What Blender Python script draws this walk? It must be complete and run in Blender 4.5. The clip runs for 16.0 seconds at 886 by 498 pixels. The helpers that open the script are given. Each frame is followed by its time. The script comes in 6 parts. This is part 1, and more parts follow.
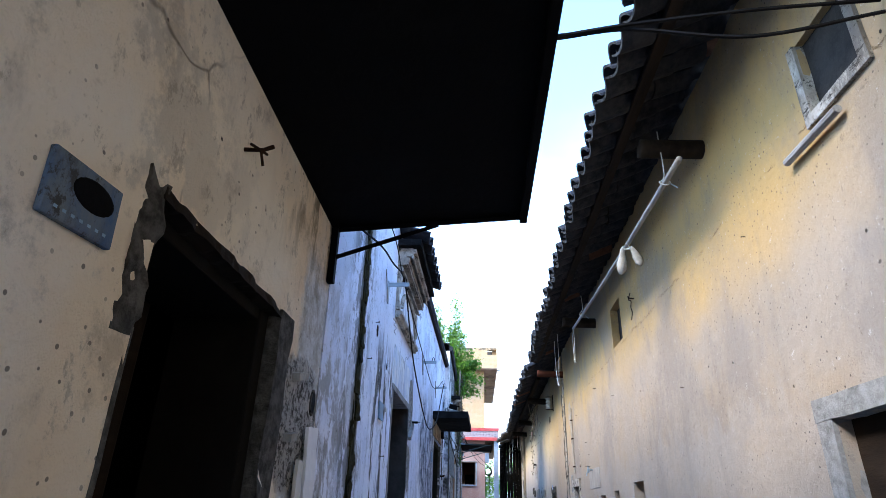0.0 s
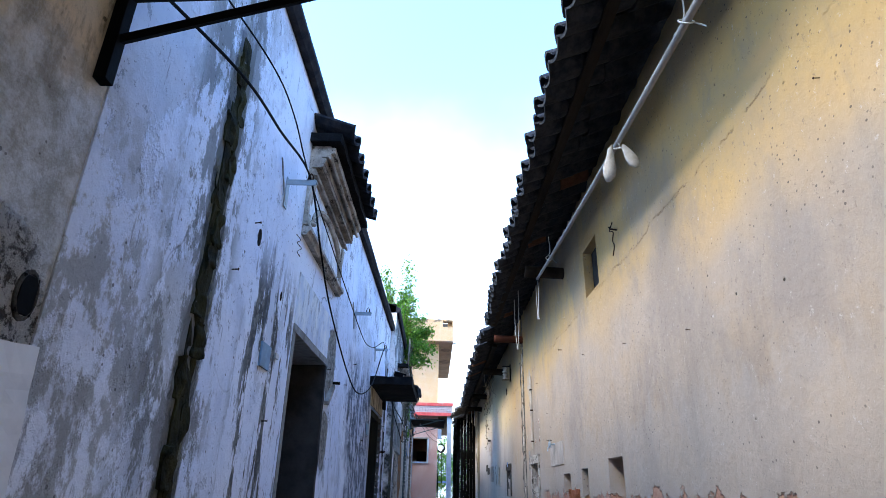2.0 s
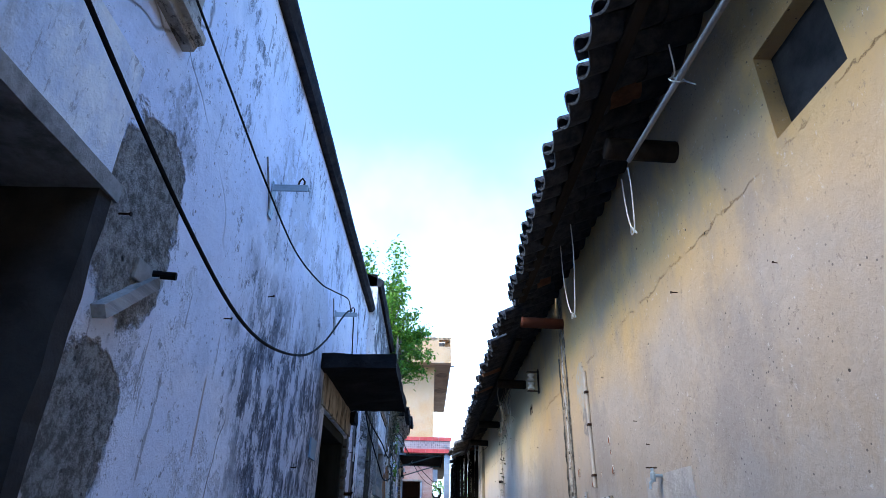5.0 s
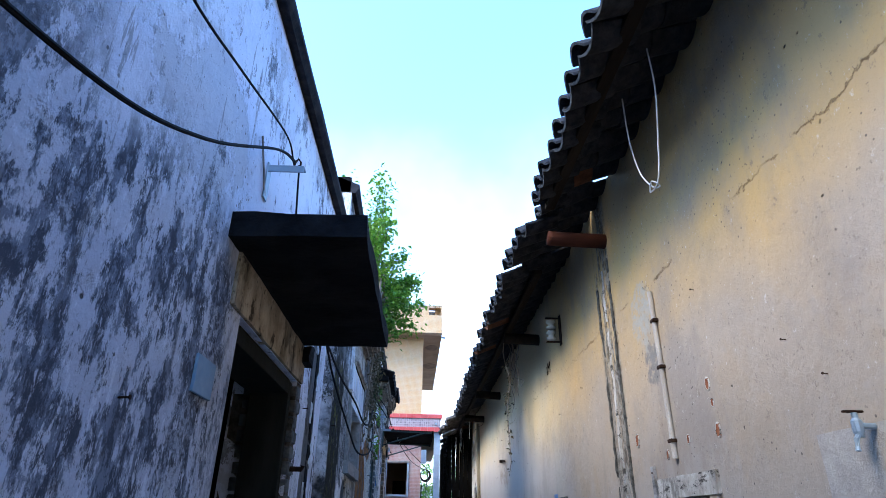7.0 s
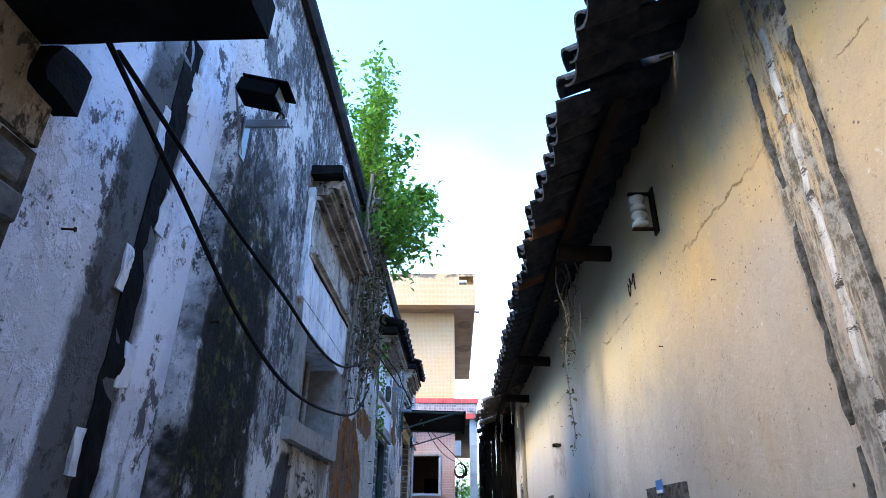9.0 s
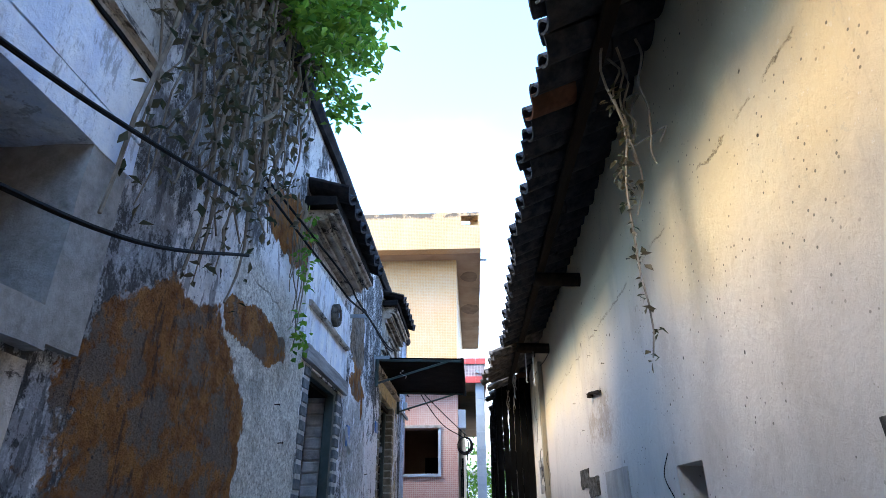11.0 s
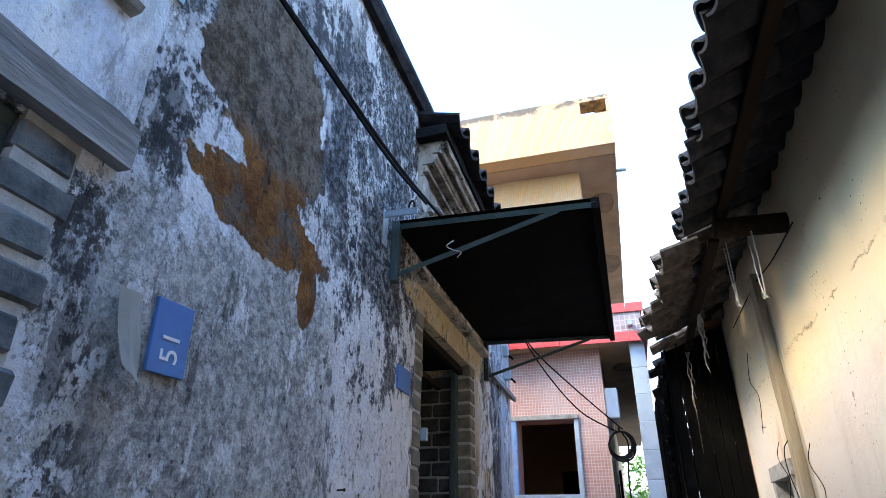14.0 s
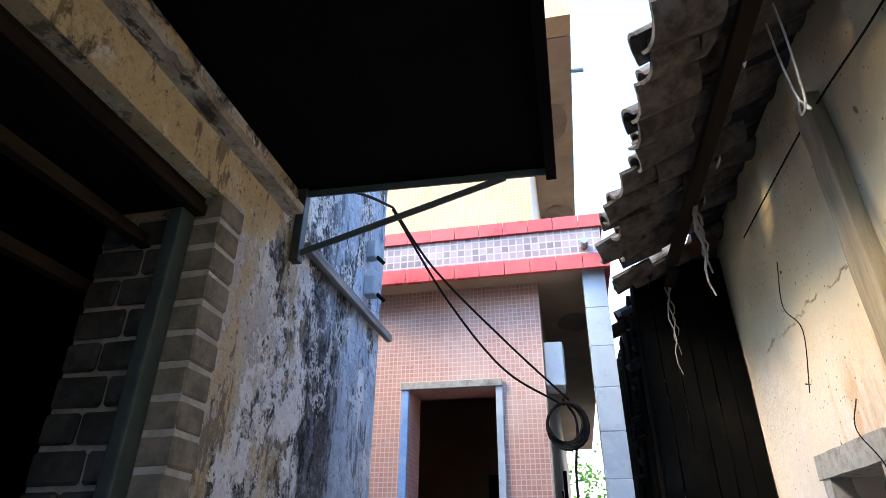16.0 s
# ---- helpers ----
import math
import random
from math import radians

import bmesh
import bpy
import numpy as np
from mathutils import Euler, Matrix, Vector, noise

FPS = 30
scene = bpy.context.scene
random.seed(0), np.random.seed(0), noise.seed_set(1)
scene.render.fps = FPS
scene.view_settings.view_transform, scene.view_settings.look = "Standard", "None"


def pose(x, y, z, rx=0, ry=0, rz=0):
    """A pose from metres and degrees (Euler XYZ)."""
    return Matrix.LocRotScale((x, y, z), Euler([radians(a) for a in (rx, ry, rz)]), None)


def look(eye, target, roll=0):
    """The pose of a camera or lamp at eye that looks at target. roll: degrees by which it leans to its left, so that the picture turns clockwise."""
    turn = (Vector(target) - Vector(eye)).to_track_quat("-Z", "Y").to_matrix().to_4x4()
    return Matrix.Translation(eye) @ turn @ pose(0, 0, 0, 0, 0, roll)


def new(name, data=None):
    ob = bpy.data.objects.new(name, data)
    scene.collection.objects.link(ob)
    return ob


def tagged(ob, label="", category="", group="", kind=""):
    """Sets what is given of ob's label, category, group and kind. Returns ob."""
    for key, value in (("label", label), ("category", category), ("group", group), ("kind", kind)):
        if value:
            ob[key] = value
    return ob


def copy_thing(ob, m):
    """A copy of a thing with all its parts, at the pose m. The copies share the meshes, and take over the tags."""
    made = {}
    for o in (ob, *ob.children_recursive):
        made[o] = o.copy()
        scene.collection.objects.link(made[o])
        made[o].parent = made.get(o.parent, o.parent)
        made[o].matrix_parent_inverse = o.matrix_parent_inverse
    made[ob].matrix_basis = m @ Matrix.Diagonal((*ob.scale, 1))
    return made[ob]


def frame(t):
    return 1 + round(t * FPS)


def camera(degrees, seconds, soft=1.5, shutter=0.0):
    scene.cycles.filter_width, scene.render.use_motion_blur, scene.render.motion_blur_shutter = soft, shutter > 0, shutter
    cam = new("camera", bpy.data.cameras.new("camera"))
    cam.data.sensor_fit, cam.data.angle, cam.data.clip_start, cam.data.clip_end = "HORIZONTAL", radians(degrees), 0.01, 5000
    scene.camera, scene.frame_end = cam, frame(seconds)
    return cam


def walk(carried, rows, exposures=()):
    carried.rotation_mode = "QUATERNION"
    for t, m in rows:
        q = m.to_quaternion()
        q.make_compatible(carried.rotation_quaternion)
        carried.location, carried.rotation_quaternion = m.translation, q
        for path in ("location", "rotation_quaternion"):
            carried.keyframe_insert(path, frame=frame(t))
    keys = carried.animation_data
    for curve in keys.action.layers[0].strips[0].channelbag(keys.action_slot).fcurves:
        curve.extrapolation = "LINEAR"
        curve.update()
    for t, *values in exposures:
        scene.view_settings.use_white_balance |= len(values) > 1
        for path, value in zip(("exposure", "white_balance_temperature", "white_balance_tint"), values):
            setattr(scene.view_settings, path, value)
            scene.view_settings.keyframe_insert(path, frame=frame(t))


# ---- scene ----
cam = camera(75.1, 16.0, soft=0.6)
METRES, EYE, TILT, LEAN, TURN = 15.0, 1.45, 0.0, 0.0, 3.8
ROWS = [
    (0.0, 0.0, 0.0, 0.0, -0.65, 24.64, -1.42),
    (0.5, -0.0, 0.0164, -0.0018, 0.93, 22.66, -1.31),
    (1.0, 0.0059, 0.0314, 0.0007, 1.29, 21.74, -0.98),
    (1.5, 0.0129, 0.0522, 0.0025, -1.53, 22.06, -1.08),
    (2.0, 0.0135, 0.0761, 0.0034, -4.7, 22.76, -1.14),
    (2.5, 0.0142, 0.1003, 0.0051, -5.05, 24.01, -0.95),
    (3.0, 0.0162, 0.1306, 0.0076, -7.9, 25.54, -1.15),
    (5.5, 0.0212, 0.2786, 0.0121, -4.3, 26.9, -1.12),
    (6.0, 0.0162, 0.3017, 0.0141, -3.54, 26.33, -1.36),
    (6.5, 0.0176, 0.3282, 0.0155, -4.65, 25.67, -1.08),
    (7.0, 0.0275, 0.3589, 0.0152, -6.65, 25.62, -0.76),
    (7.5, 0.0296, 0.3906, 0.015, -7.71, 25.19, -0.6),
    (8.0, 0.0359, 0.4252, 0.0146, -7.59, 25.24, -0.47),
    (8.5, 0.0416, 0.458, 0.0183, -5.71, 25.95, -0.56),
    (9.0, 0.0487, 0.4943, 0.0163, -2.6, 25.88, -0.49),
    (9.5, 0.0572, 0.533, 0.017, -3.03, 25.46, -0.83),
    (10.0, 0.066, 0.5671, 0.0164, -2.43, 24.68, -0.46),
    (12.5, 0.078, 0.7442, 0.0225, 3.92, 25.72, -0.26),
    (13.0, 0.0801, 0.7832, 0.0248, 7.31, 26.33, -0.32),
    (13.5, 0.0797, 0.8178, 0.0269, 11.48, 26.53, -0.36),
    (14.0, 0.0794, 0.8521, 0.0288, 12.99, 26.77, -0.69),
    (14.5, 0.0808, 0.8858, 0.0294, 12.11, 26.44, -0.65),
    (15.0, 0.0853, 0.919, 0.0288, 11.04, 25.89, -0.47),
    (15.5, 0.0867, 0.9535, 0.0281, 9.34, 26.96, -0.51),
    (16.0, 0.0876, 0.9872, 0.0356, 8.36, 28.09, -0.4),
]
walk(cam, [(t, pose(0, 0, EYE, TILT, LEAN, TURN) @ pose(METRES * x, METRES * y, METRES * z, 90 + pitch, roll, yaw)) for t, x, y, z, yaw, pitch, roll in ROWS],
     [(0.0, 4.1, 6250, 10), (3.0, 3.85, 6100, 10), (6.0, 3.72, 5800, 10), (8.5, 4.02, 6100, 10), (12.5, 4.24, 6900, 10), (16.0, 4.42, 7300, 10)])

# ---- world, sun, exposure ----
world = bpy.data.worlds.new("world")
scene.world = world
world.use_nodes = True
wn = world.node_tree.nodes
wl = world.node_tree.links
sky = wn.new("ShaderNodeTexSky")
sky.sky_type, sky.sun_disc = "NISHITA", False
sky.sun_elevation, sky.sun_rotation = radians(42), radians(239)
sky.air_density, sky.dust_density, sky.ozone_density = 1.0, 0.5, 2.5
# thin bright cloud low in the sky, blue higher up
tc = wn.new("ShaderNodeTexCoord")
sep = wn.new("ShaderNodeSeparateXYZ")
wl.new(tc.outputs["Generated"], sep.inputs[0])
cn = wn.new("ShaderNodeTexNoise")
cn.inputs["Scale"].default_value, cn.inputs["Detail"].default_value = 2.6, 5.0
wl.new(tc.outputs["Generated"], cn.inputs["Vector"])
hz = wn.new("ShaderNodeMath")
hz.operation = "MULTIPLY_ADD"
wl.new(cn.outputs["Fac"], hz.inputs[0])
hz.inputs[1].default_value = -0.55
wl.new(sep.outputs["Z"], hz.inputs[2])
cr = wn.new("ShaderNodeMapRange")
cr.interpolation_type = "SMOOTHSTEP"
wl.new(hz.outputs[0], cr.inputs["Value"])
cr.inputs["From Min"].default_value, cr.inputs["From Max"].default_value = -0.06, 0.34
cr.inputs["To Min"].default_value, cr.inputs["To Max"].default_value = 0.85, 0.0
cm = wn.new("ShaderNodeMixRGB")
wl.new(cr.outputs[0], cm.inputs["Fac"])
tint = wn.new("ShaderNodeMixRGB")
tint.blend_type = "MULTIPLY"
tint.inputs["Fac"].default_value = 1.0
tint.inputs["Color2"].default_value = (0.70, 0.95, 1.12, 1)
wl.new(sky.outputs["Color"], tint.inputs["Color1"])
wl.new(tint.outputs[0], cm.inputs["Color1"])
cm.inputs["Color2"].default_value = (1.7, 1.8, 1.9, 1)
wl.new(cm.outputs[0], wn["Background"].inputs["Color"])
wn["Background"].inputs["Strength"].default_value = 0.085
sun = new("sun", bpy.data.lights.new("sun", "SUN"))
sun.data.energy, sun.data.angle, sun.data.color = 0.40, radians(22), (1.0, 0.82, 0.56)
sun.matrix_world = look((-5.9, -3.5, 6.2), (0, 0, 0))
tagged(sun, "soft hazy daylight sun", "sun", kind="structure")

# ---- materials ----


class Nodes:
    """Short hand for a node material."""

    def __init__(self, name, rough=0.85, metal=0.0):
        self.mat = bpy.data.materials.new(name)
        self.mat.use_nodes = True
        self.n, self.l = self.mat.node_tree.nodes, self.mat.node_tree.links
        self.b = self.n["Principled BSDF"]
        self.b.inputs["Roughness"].default_value = rough
        self.b.inputs["Metallic"].default_value = metal
        self.b.inputs["Specular IOR Level"].default_value = 0.08 if rough >= 0.75 else 0.35
        g = self.n.new("ShaderNodeNewGeometry")
        self.pos = g.outputs["Position"]
        self.island = g.outputs["Random Per Island"]
        s = self.n.new("ShaderNodeSeparateXYZ")
        self.l.new(self.pos, s.inputs[0])
        self.x, self.y, self.z = s.outputs
        self._h = None

    def put(self, sock, v):
        if isinstance(v, (int, float)):
            sock.default_value = v
        elif isinstance(v, tuple):
            sock.default_value = (*v, 1) if len(v) == 3 and sock.type == "RGBA" else v
        else:
            self.l.new(v, sock)

    def math(self, op, a, b=0.0, c=0.0, clamp=False):
        m = self.n.new("ShaderNodeMath")
        m.operation, m.use_clamp = op, clamp
        self.put(m.inputs[0], a)
        self.put(m.inputs[1], b)
        self.put(m.inputs[2], c)
        return m.outputs[0]

    def noise(self, scale, detail=4, rough=0.6, stretch=(1, 1, 1), shift=0.0, dist=0.0):
        mp = self.n.new("ShaderNodeMapping")
        mp.inputs["Scale"].default_value = stretch
        mp.inputs["Location"].default_value = (shift, shift * 1.7, shift * 0.6)
        self.l.new(self.pos, mp.inputs["Vector"])
        t = self.n.new("ShaderNodeTexNoise")
        self.l.new(mp.outputs[0], t.inputs["Vector"])
        for k, v in (("Scale", scale), ("Detail", detail), ("Roughness", rough), ("Distortion", dist)):
            t.inputs[k].default_value = v
        return t.outputs["Fac"]

    def voronoi(self, scale, feature="F1", stretch=(1, 1, 1), shift=0.0, warp=0.0):
        mp = self.n.new("ShaderNodeMapping")
        mp.inputs["Scale"].default_value = stretch
        mp.inputs["Location"].default_value = (shift, shift, shift)
        self.l.new(self.pos, mp.inputs["Vector"])
        vec = mp.outputs[0]
        if warp:
            nt = self.n.new("ShaderNodeTexNoise")
            nt.inputs["Scale"].default_value = 3.0
            self.l.new(self.pos, nt.inputs["Vector"])
            mx = self.n.new("ShaderNodeVectorMath")
            mx.operation = "MULTIPLY_ADD"
            self.l.new(nt.outputs["Color"], mx.inputs[0])
            mx.inputs[1].default_value = (warp, warp, warp)
            self.l.new(vec, mx.inputs[2])
            vec = mx.outputs[0]
        t = self.n.new("ShaderNodeTexVoronoi")
        t.feature = feature
        t.inputs["Scale"].default_value = scale
        self.l.new(vec, t.inputs["Vector"])
        return t.outputs["Distance"]

    def step(self, v, lo, hi, a=0.0, b=1.0):
        m = self.n.new("ShaderNodeMapRange")
        m.interpolation_type = "SMOOTHSTEP"
        self.put(m.inputs["Value"], v)
        for k, x in (("From Min", lo), ("From Max", hi), ("To Min", a), ("To Max", b)):
            m.inputs[k].default_value = x
        return m.outputs[0]

    def mix(self, fac, a, b, kind="MIX"):
        m = self.n.new("ShaderNodeMixRGB")
        m.blend_type = kind
        self.put(m.inputs[0], fac)
        self.put(m.inputs[1], a)
        self.put(m.inputs[2], b)
        return m.outputs[0]

    def mul(self, *v):
        out = v[0]
        for w in v[1:]:
            out = self.math("MULTIPLY", out, w)
        return out

    def random(self):
        return self.n.new("ShaderNodeObjectInfo").outputs["Random"]

    def blob(self, y, z, ry, rz, edge=0.25, wob=0.5, scale=5.0, shift=0.0):
        """A ragged patch of the wall round (y, z), 1 inside."""
        a = self.math("DIVIDE", self.math("SUBTRACT", self.y, y), ry)
        b = self.math("DIVIDE", self.math("SUBTRACT", self.z, z), rz)
        d = self.math("SQRT", self.math("ADD", self.mul(a, a), self.mul(b, b)))
        n = self.math("SUBTRACT", self.noise(scale, 6, 0.65, shift=shift + 3), 0.5)
        d = self.math("ADD", d, self.mul(n, wob * 2))
        return self.step(d, 1 - edge / 2, 1 + edge / 2, 1.0, 0.0)

    def band(self, v, lo, hi, soft, wob=0.0, scale=4.0, stretch=(1, 1, 1), shift=0.0):
        """1 where lo < v < hi, with a soft and uneven edge."""
        if wob:
            v = self.math("ADD", v, self.mul(self.math("SUBTRACT", self.noise(scale, 5, 0.6, stretch, shift), 0.5), wob * 2))
        return self.mul(self.step(v, lo - soft, lo + soft), self.step(v, hi - soft, hi + soft, 1.0, 0.0))

    def colour(self, c):
        self.put(self.b.inputs["Base Color"], c)
        return self

    def rough(self, v):
        self.put(self.b.inputs["Roughness"], v)
        return self

    def bump(self, h, depth=0.004, strength=1.0):
        bp = self.n.new("ShaderNodeBump")
        bp.inputs["Distance"].default_value = depth
        bp.inputs["Strength"].default_value = strength
        self.put(bp.inputs["Height"], h)
        if self._h:
            self.l.new(self._h, bp.inputs["Normal"])
        self._h = bp.outputs[0]
        self.l.new(self._h, self.b.inputs["Normal"])
        return self


def plain(name, c1, c2, scale=8.0, rough=0.8, metal=0.0, depth=0.003, stretch=(1, 1, 1), dirt=0.35, dirt_col=(0.03, 0.028, 0.024)):
    """A worn surface of two close tones with grime in its grain."""
    m = Nodes(name, rough, metal)
    n = m.noise(scale, 5, 0.65, stretch)
    c = m.mix(m.step(n, 0.3, 0.7), c1, c2)
    g = m.noise(scale * 0.35, 6, 0.7, stretch, 7.0)
    c = m.mix(m.mul(m.step(g, 0.5, 0.72), dirt), c, dirt_col)
    r = m.random()
    c = m.mix(0.22, c, m.mix(r, (0.25, 0.25, 0.25), (1, 1, 1)), "MULTIPLY")
    m.colour(c).rough(m.step(n, 0.2, 0.8, max(0.05, rough - 0.12), min(1, rough + 0.08)))
    m.bump(m.noise(scale * 4, 6, 0.7, stretch), depth)
    return m.mat


def wall_common(m, col, pits=True, crack=0.6, grain=1.0):
    """Fine relief, pits and hair cracks that every old plaster here has."""
    if pits:
        v = m.voronoi(7.0, shift=2.0, warp=0.12)
        keep = m.step(m.noise(2.0, 3, shift=5), 0.42, 0.6)
        p = m.mul(m.step(v, 0.035, 0.055, 1.0, 0.0), keep)
        col = m.mix(m.mul(p, 0.92), col, (0.03, 0.027, 0.024))
        m.bump(m.mul(p, -1.0), 0.012)
    fleck = m.mul(m.step(m.voronoi(30.0, shift=6.0, warp=0.05), 0.11, 0.15, 1.0, 0.0), m.step(m.noise(3.1, 5, shift=25), 0.45, 0.6))
    col = m.mix(m.mul(fleck, 0.75), col, (0.05, 0.045, 0.042))
    if crack:
        c = m.voronoi(0.75, "DISTANCE_TO_EDGE", shift=1.3, warp=0.35)
        c = m.mul(m.step(c, 0.0, 0.005, 1.0, 0.0), m.step(m.noise(0.9, 3, shift=9), 0.5, 0.6), crack)
        col = m.mix(c, col, (0.06, 0.045, 0.03))
        m.bump(m.mul(c, -1.0), 0.008)
    m.bump(m.noise(3.0, 4, 0.5), 0.02 * grain)
    m.bump(m.noise(14.0, 9, 0.7), 0.013 * grain)
    m.bump(m.noise(70.0, 6, 0.75), 0.0028 * grain)
    return col


def streaks(m, lo, hi, shift=0.0, freq=9.0, long=0.25):
    """Run-off stains, drawn out down the wall."""
    return m.step(m.noise(freq, 7, 0.72, (1, 1, long), shift), lo, hi)


def mat_wall_ochre():
    m = Nodes("ochre_limewash")
    c = m.mix(m.step(m.noise(0.9, 5, 0.6), 0.35, 0.65), (0.78, 0.62, 0.42), (0.86, 0.78, 0.64))
    pale = m.mul(m.step(m.math("ADD", m.y, m.mul(m.math("SUBTRACT", m.noise(2.2, 5, shift=4), 0.5), 0.9)), 0.45, 0.95, 1, 0), 0.9)
    c = m.mix(pale, c, (0.78, 0.75, 0.70))
    c = m.mix(m.mul(m.step(m.noise(3.5, 8, 0.74, shift=2), 0.52, 0.62), 0.45), c, (0.33, 0.26, 0.18))
    c = m.mix(m.mul(m.step(m.noise(2.4, 9, 0.74, shift=15), 0.5, 0.58), m.step(m.y, 1.5, 0.4, 0.15, 0.7)), c, (0.40, 0.38, 0.34))
    c = m.mix(m.mul(m.step(m.noise(11, 10, 0.78, (1, 1, 0.7), 19), 0.56, 0.62), 0.45), c, (0.24, 0.2, 0.15))
    # grey bare render by the door's far side, with a rough cement mend lower down
    right = m.step(m.math("ADD", m.y, m.mul(m.math("SUBTRACT", m.noise(4, 6, 0.7, shift=8), 0.5), 0.35)), 1.86, 1.94)
    low = m.step(m.math("ADD", m.z, m.mul(m.math("SUBTRACT", m.noise(3, 5, shift=1), 0.5), 0.4)), 2.2, 2.35, 1, 0)
    grey = m.mul(right, low)
    c = m.mix(m.mul(grey, 0.95), c, m.mix(m.step(m.noise(14, 6, 0.8), 0.35, 0.65), (0.36, 0.35, 0.32), (0.66, 0.68, 0.70)))
    mend = m.blob(1.98, 1.72, 0.24, 0.22, 0.15, 0.4, 6)
    c = m.mix(mend, c, m.mix(m.step(m.noise(38, 6, 0.8), 0.42, 0.54), (0.10, 0.09, 0.08), (0.66, 0.63, 0.57)))
    mould = m.mul(m.step(m.y, 1.35, 2.0), streaks(m, 0.47, 0.62, 3, 8, 0.3), m.step(m.z, 2.05, 2.45))
    c = m.mix(m.mul(mould, 0.85), c, (0.10, 0.08, 0.045))
    c = m.mix(m.mul(streaks(m, 0.55, 0.75, 6, 7, 0.4), 0.3), c, (0.2, 0.17, 0.13))
    c = wall_common(m, c)
    m.bump(m.mul(mend, m.noise(45, 6, 0.8)), 0.03)
    return m.colour(c).mat


def mat_wall_blue():
    m = Nodes("blue_white_limewash")
    c = m.mix(m.step(m.noise(0.8, 5, 0.6), 0.35, 0.65), (0.66, 0.72, 0.86), (0.82, 0.84, 0.90))
    # bare grey render where the wash has worn off
    worn = m.step(m.noise(1.3, 9, 0.72, (1, 1, 0.8), 2), 0.53, 0.57)
    c = m.mix(m.mul(worn, 0.42), c, (0.40, 0.41, 0.43))
    cloud = m.step(m.noise(4.2, 7, 0.66, (1, 1, 0.8), 21), 0.50, 0.66)
    c = m.mix(m.mul(cloud, 0.40), c, (0.42, 0.47, 0.57))
    peel = m.mul(m.step(m.noise(20, 9, 0.78, (1, 1, 0.8), 14), 0.585, 0.605), m.step(m.noise(1.5, 5, 0.6, shift=71), 0.42, 0.58))
    c = m.mix(m.mul(peel, 0.7), c, (0.17, 0.19, 0.23))
    dots = m.mul(m.step(m.noise(58, 8, 0.8, shift=44), 0.61, 0.63), m.step(m.noise(2.4, 5, 0.6, shift=72), 0.4, 0.56))
    c = m.mix(m.mul(dots, 0.85), c, (0.05, 0.055, 0.065))
    # grey-blue soot in drips before the slab over the second door
    yy = m.math("ADD", m.y, m.mul(m.math("SUBTRACT", m.noise(2.3, 6, 0.65, shift=3), 0.5), 1.0))
    zz = m.math("ADD", m.z, m.mul(m.math("SUBTRACT", m.noise(3.0, 6, 0.65, shift=13), 0.5), 0.7))
    near = m.mul(m.band(yy, 5.75, 7.25, 0.16), m.step(zz, 2.62, 2.28, 0, 1))
    drip = m.step(m.noise(9, 13, 0.8, (1, 1, 0.5), 4), 0.465, 0.51)
    c = m.mix(m.mul(near, 0.45), c, (0.26, 0.30, 0.38))
    c = m.mix(m.mul(near, drip, 0.92), c, m.mix(m.step(m.noise(30, 10, 0.8, (1, 1, 0.5)), 0.47, 0.55), (0.03, 0.04, 0.06), (0.16, 0.19, 0.25)))
    c = m.mix(m.mul(near, m.step(m.noise(16, 11, 0.82, (1, 1, 0.4), 81), 0.56, 0.585), 0.8), c, (0.66, 0.71, 0.80))
    far = m.mul(m.band(yy, 8.2, 9.0, 0.1), m.step(m.noise(7, 10, 0.78, (1, 1, 0.7), 91), 0.54, 0.575))
    c = m.mix(m.mul(far, 0.9), c, (0.07, 0.07, 0.075))
    high = m.mul(m.band(yy, 4.9, 8.6, 0.4), m.step(m.noise(5, 11, 0.78, (1, 1, 0.6), 9), 0.56, 0.60), 0.85)
    c = m.mix(high, c, m.mix(m.step(m.noise(40, 8, 0.8), 0.45, 0.55), (0.07, 0.08, 0.10), (0.36, 0.40, 0.48)))
    # moss and mud down the old gutter line
    gy = m.math("ADD", m.y, m.mul(m.math("SUBTRACT", m.noise(6, 9, 0.75, (1, 1, 0.5), 5), 0.5), 0.17))
    gut = m.mul(m.band(gy, 2.77, 2.93, 0.012), m.step(m.z, 3.3, 2.9))
    c = m.mix(m.mul(gut, 0.95), c, m.mix(m.step(m.noise(14, 8, 0.75), 0.46, 0.6), (0.014, 0.014, 0.011), (0.10, 0.09, 0.035)))
    halo = m.mul(m.band(gy, 2.55, 3.06, 0.08), m.step(m.noise(9, 10, 0.78, (1, 1, 0.5), 8), 0.47, 0.53))
    c = m.mix(m.mul(halo, 0.8), c, (0.16, 0.16, 0.15))
    # dark runs beside the first door and under the pediment
    run = m.mul(m.band(gy, 3.25, 3.95, 0.12), m.step(m.z, 2.55, 2.2), streaks(m, 0.51, 0.55, 5, 10, 0.2))
    c = m.mix(m.mul(run, 0.93), c, m.mix(m.step(m.noise(20, 8, 0.8), 0.45, 0.6), (0.035, 0.034, 0.028), (0.17, 0.16, 0.13)))
    run2 = m.mul(m.band(gy, 8.5, 8.72, 0.02), m.step(m.z, 3.2, 2.7))
    c = m.mix(m.mul(run2, 0.9), c, (0.05, 0.048, 0.042))
    # render lost by the far jamb of the first door
    bare = m.math("MAXIMUM", m.blob(4.93, 2.25, 0.17, 0.26, 0.1, 0.5, 6), m.blob(4.9, 1.78, 0.13, 0.18, 0.1, 0.5, 6, 2))
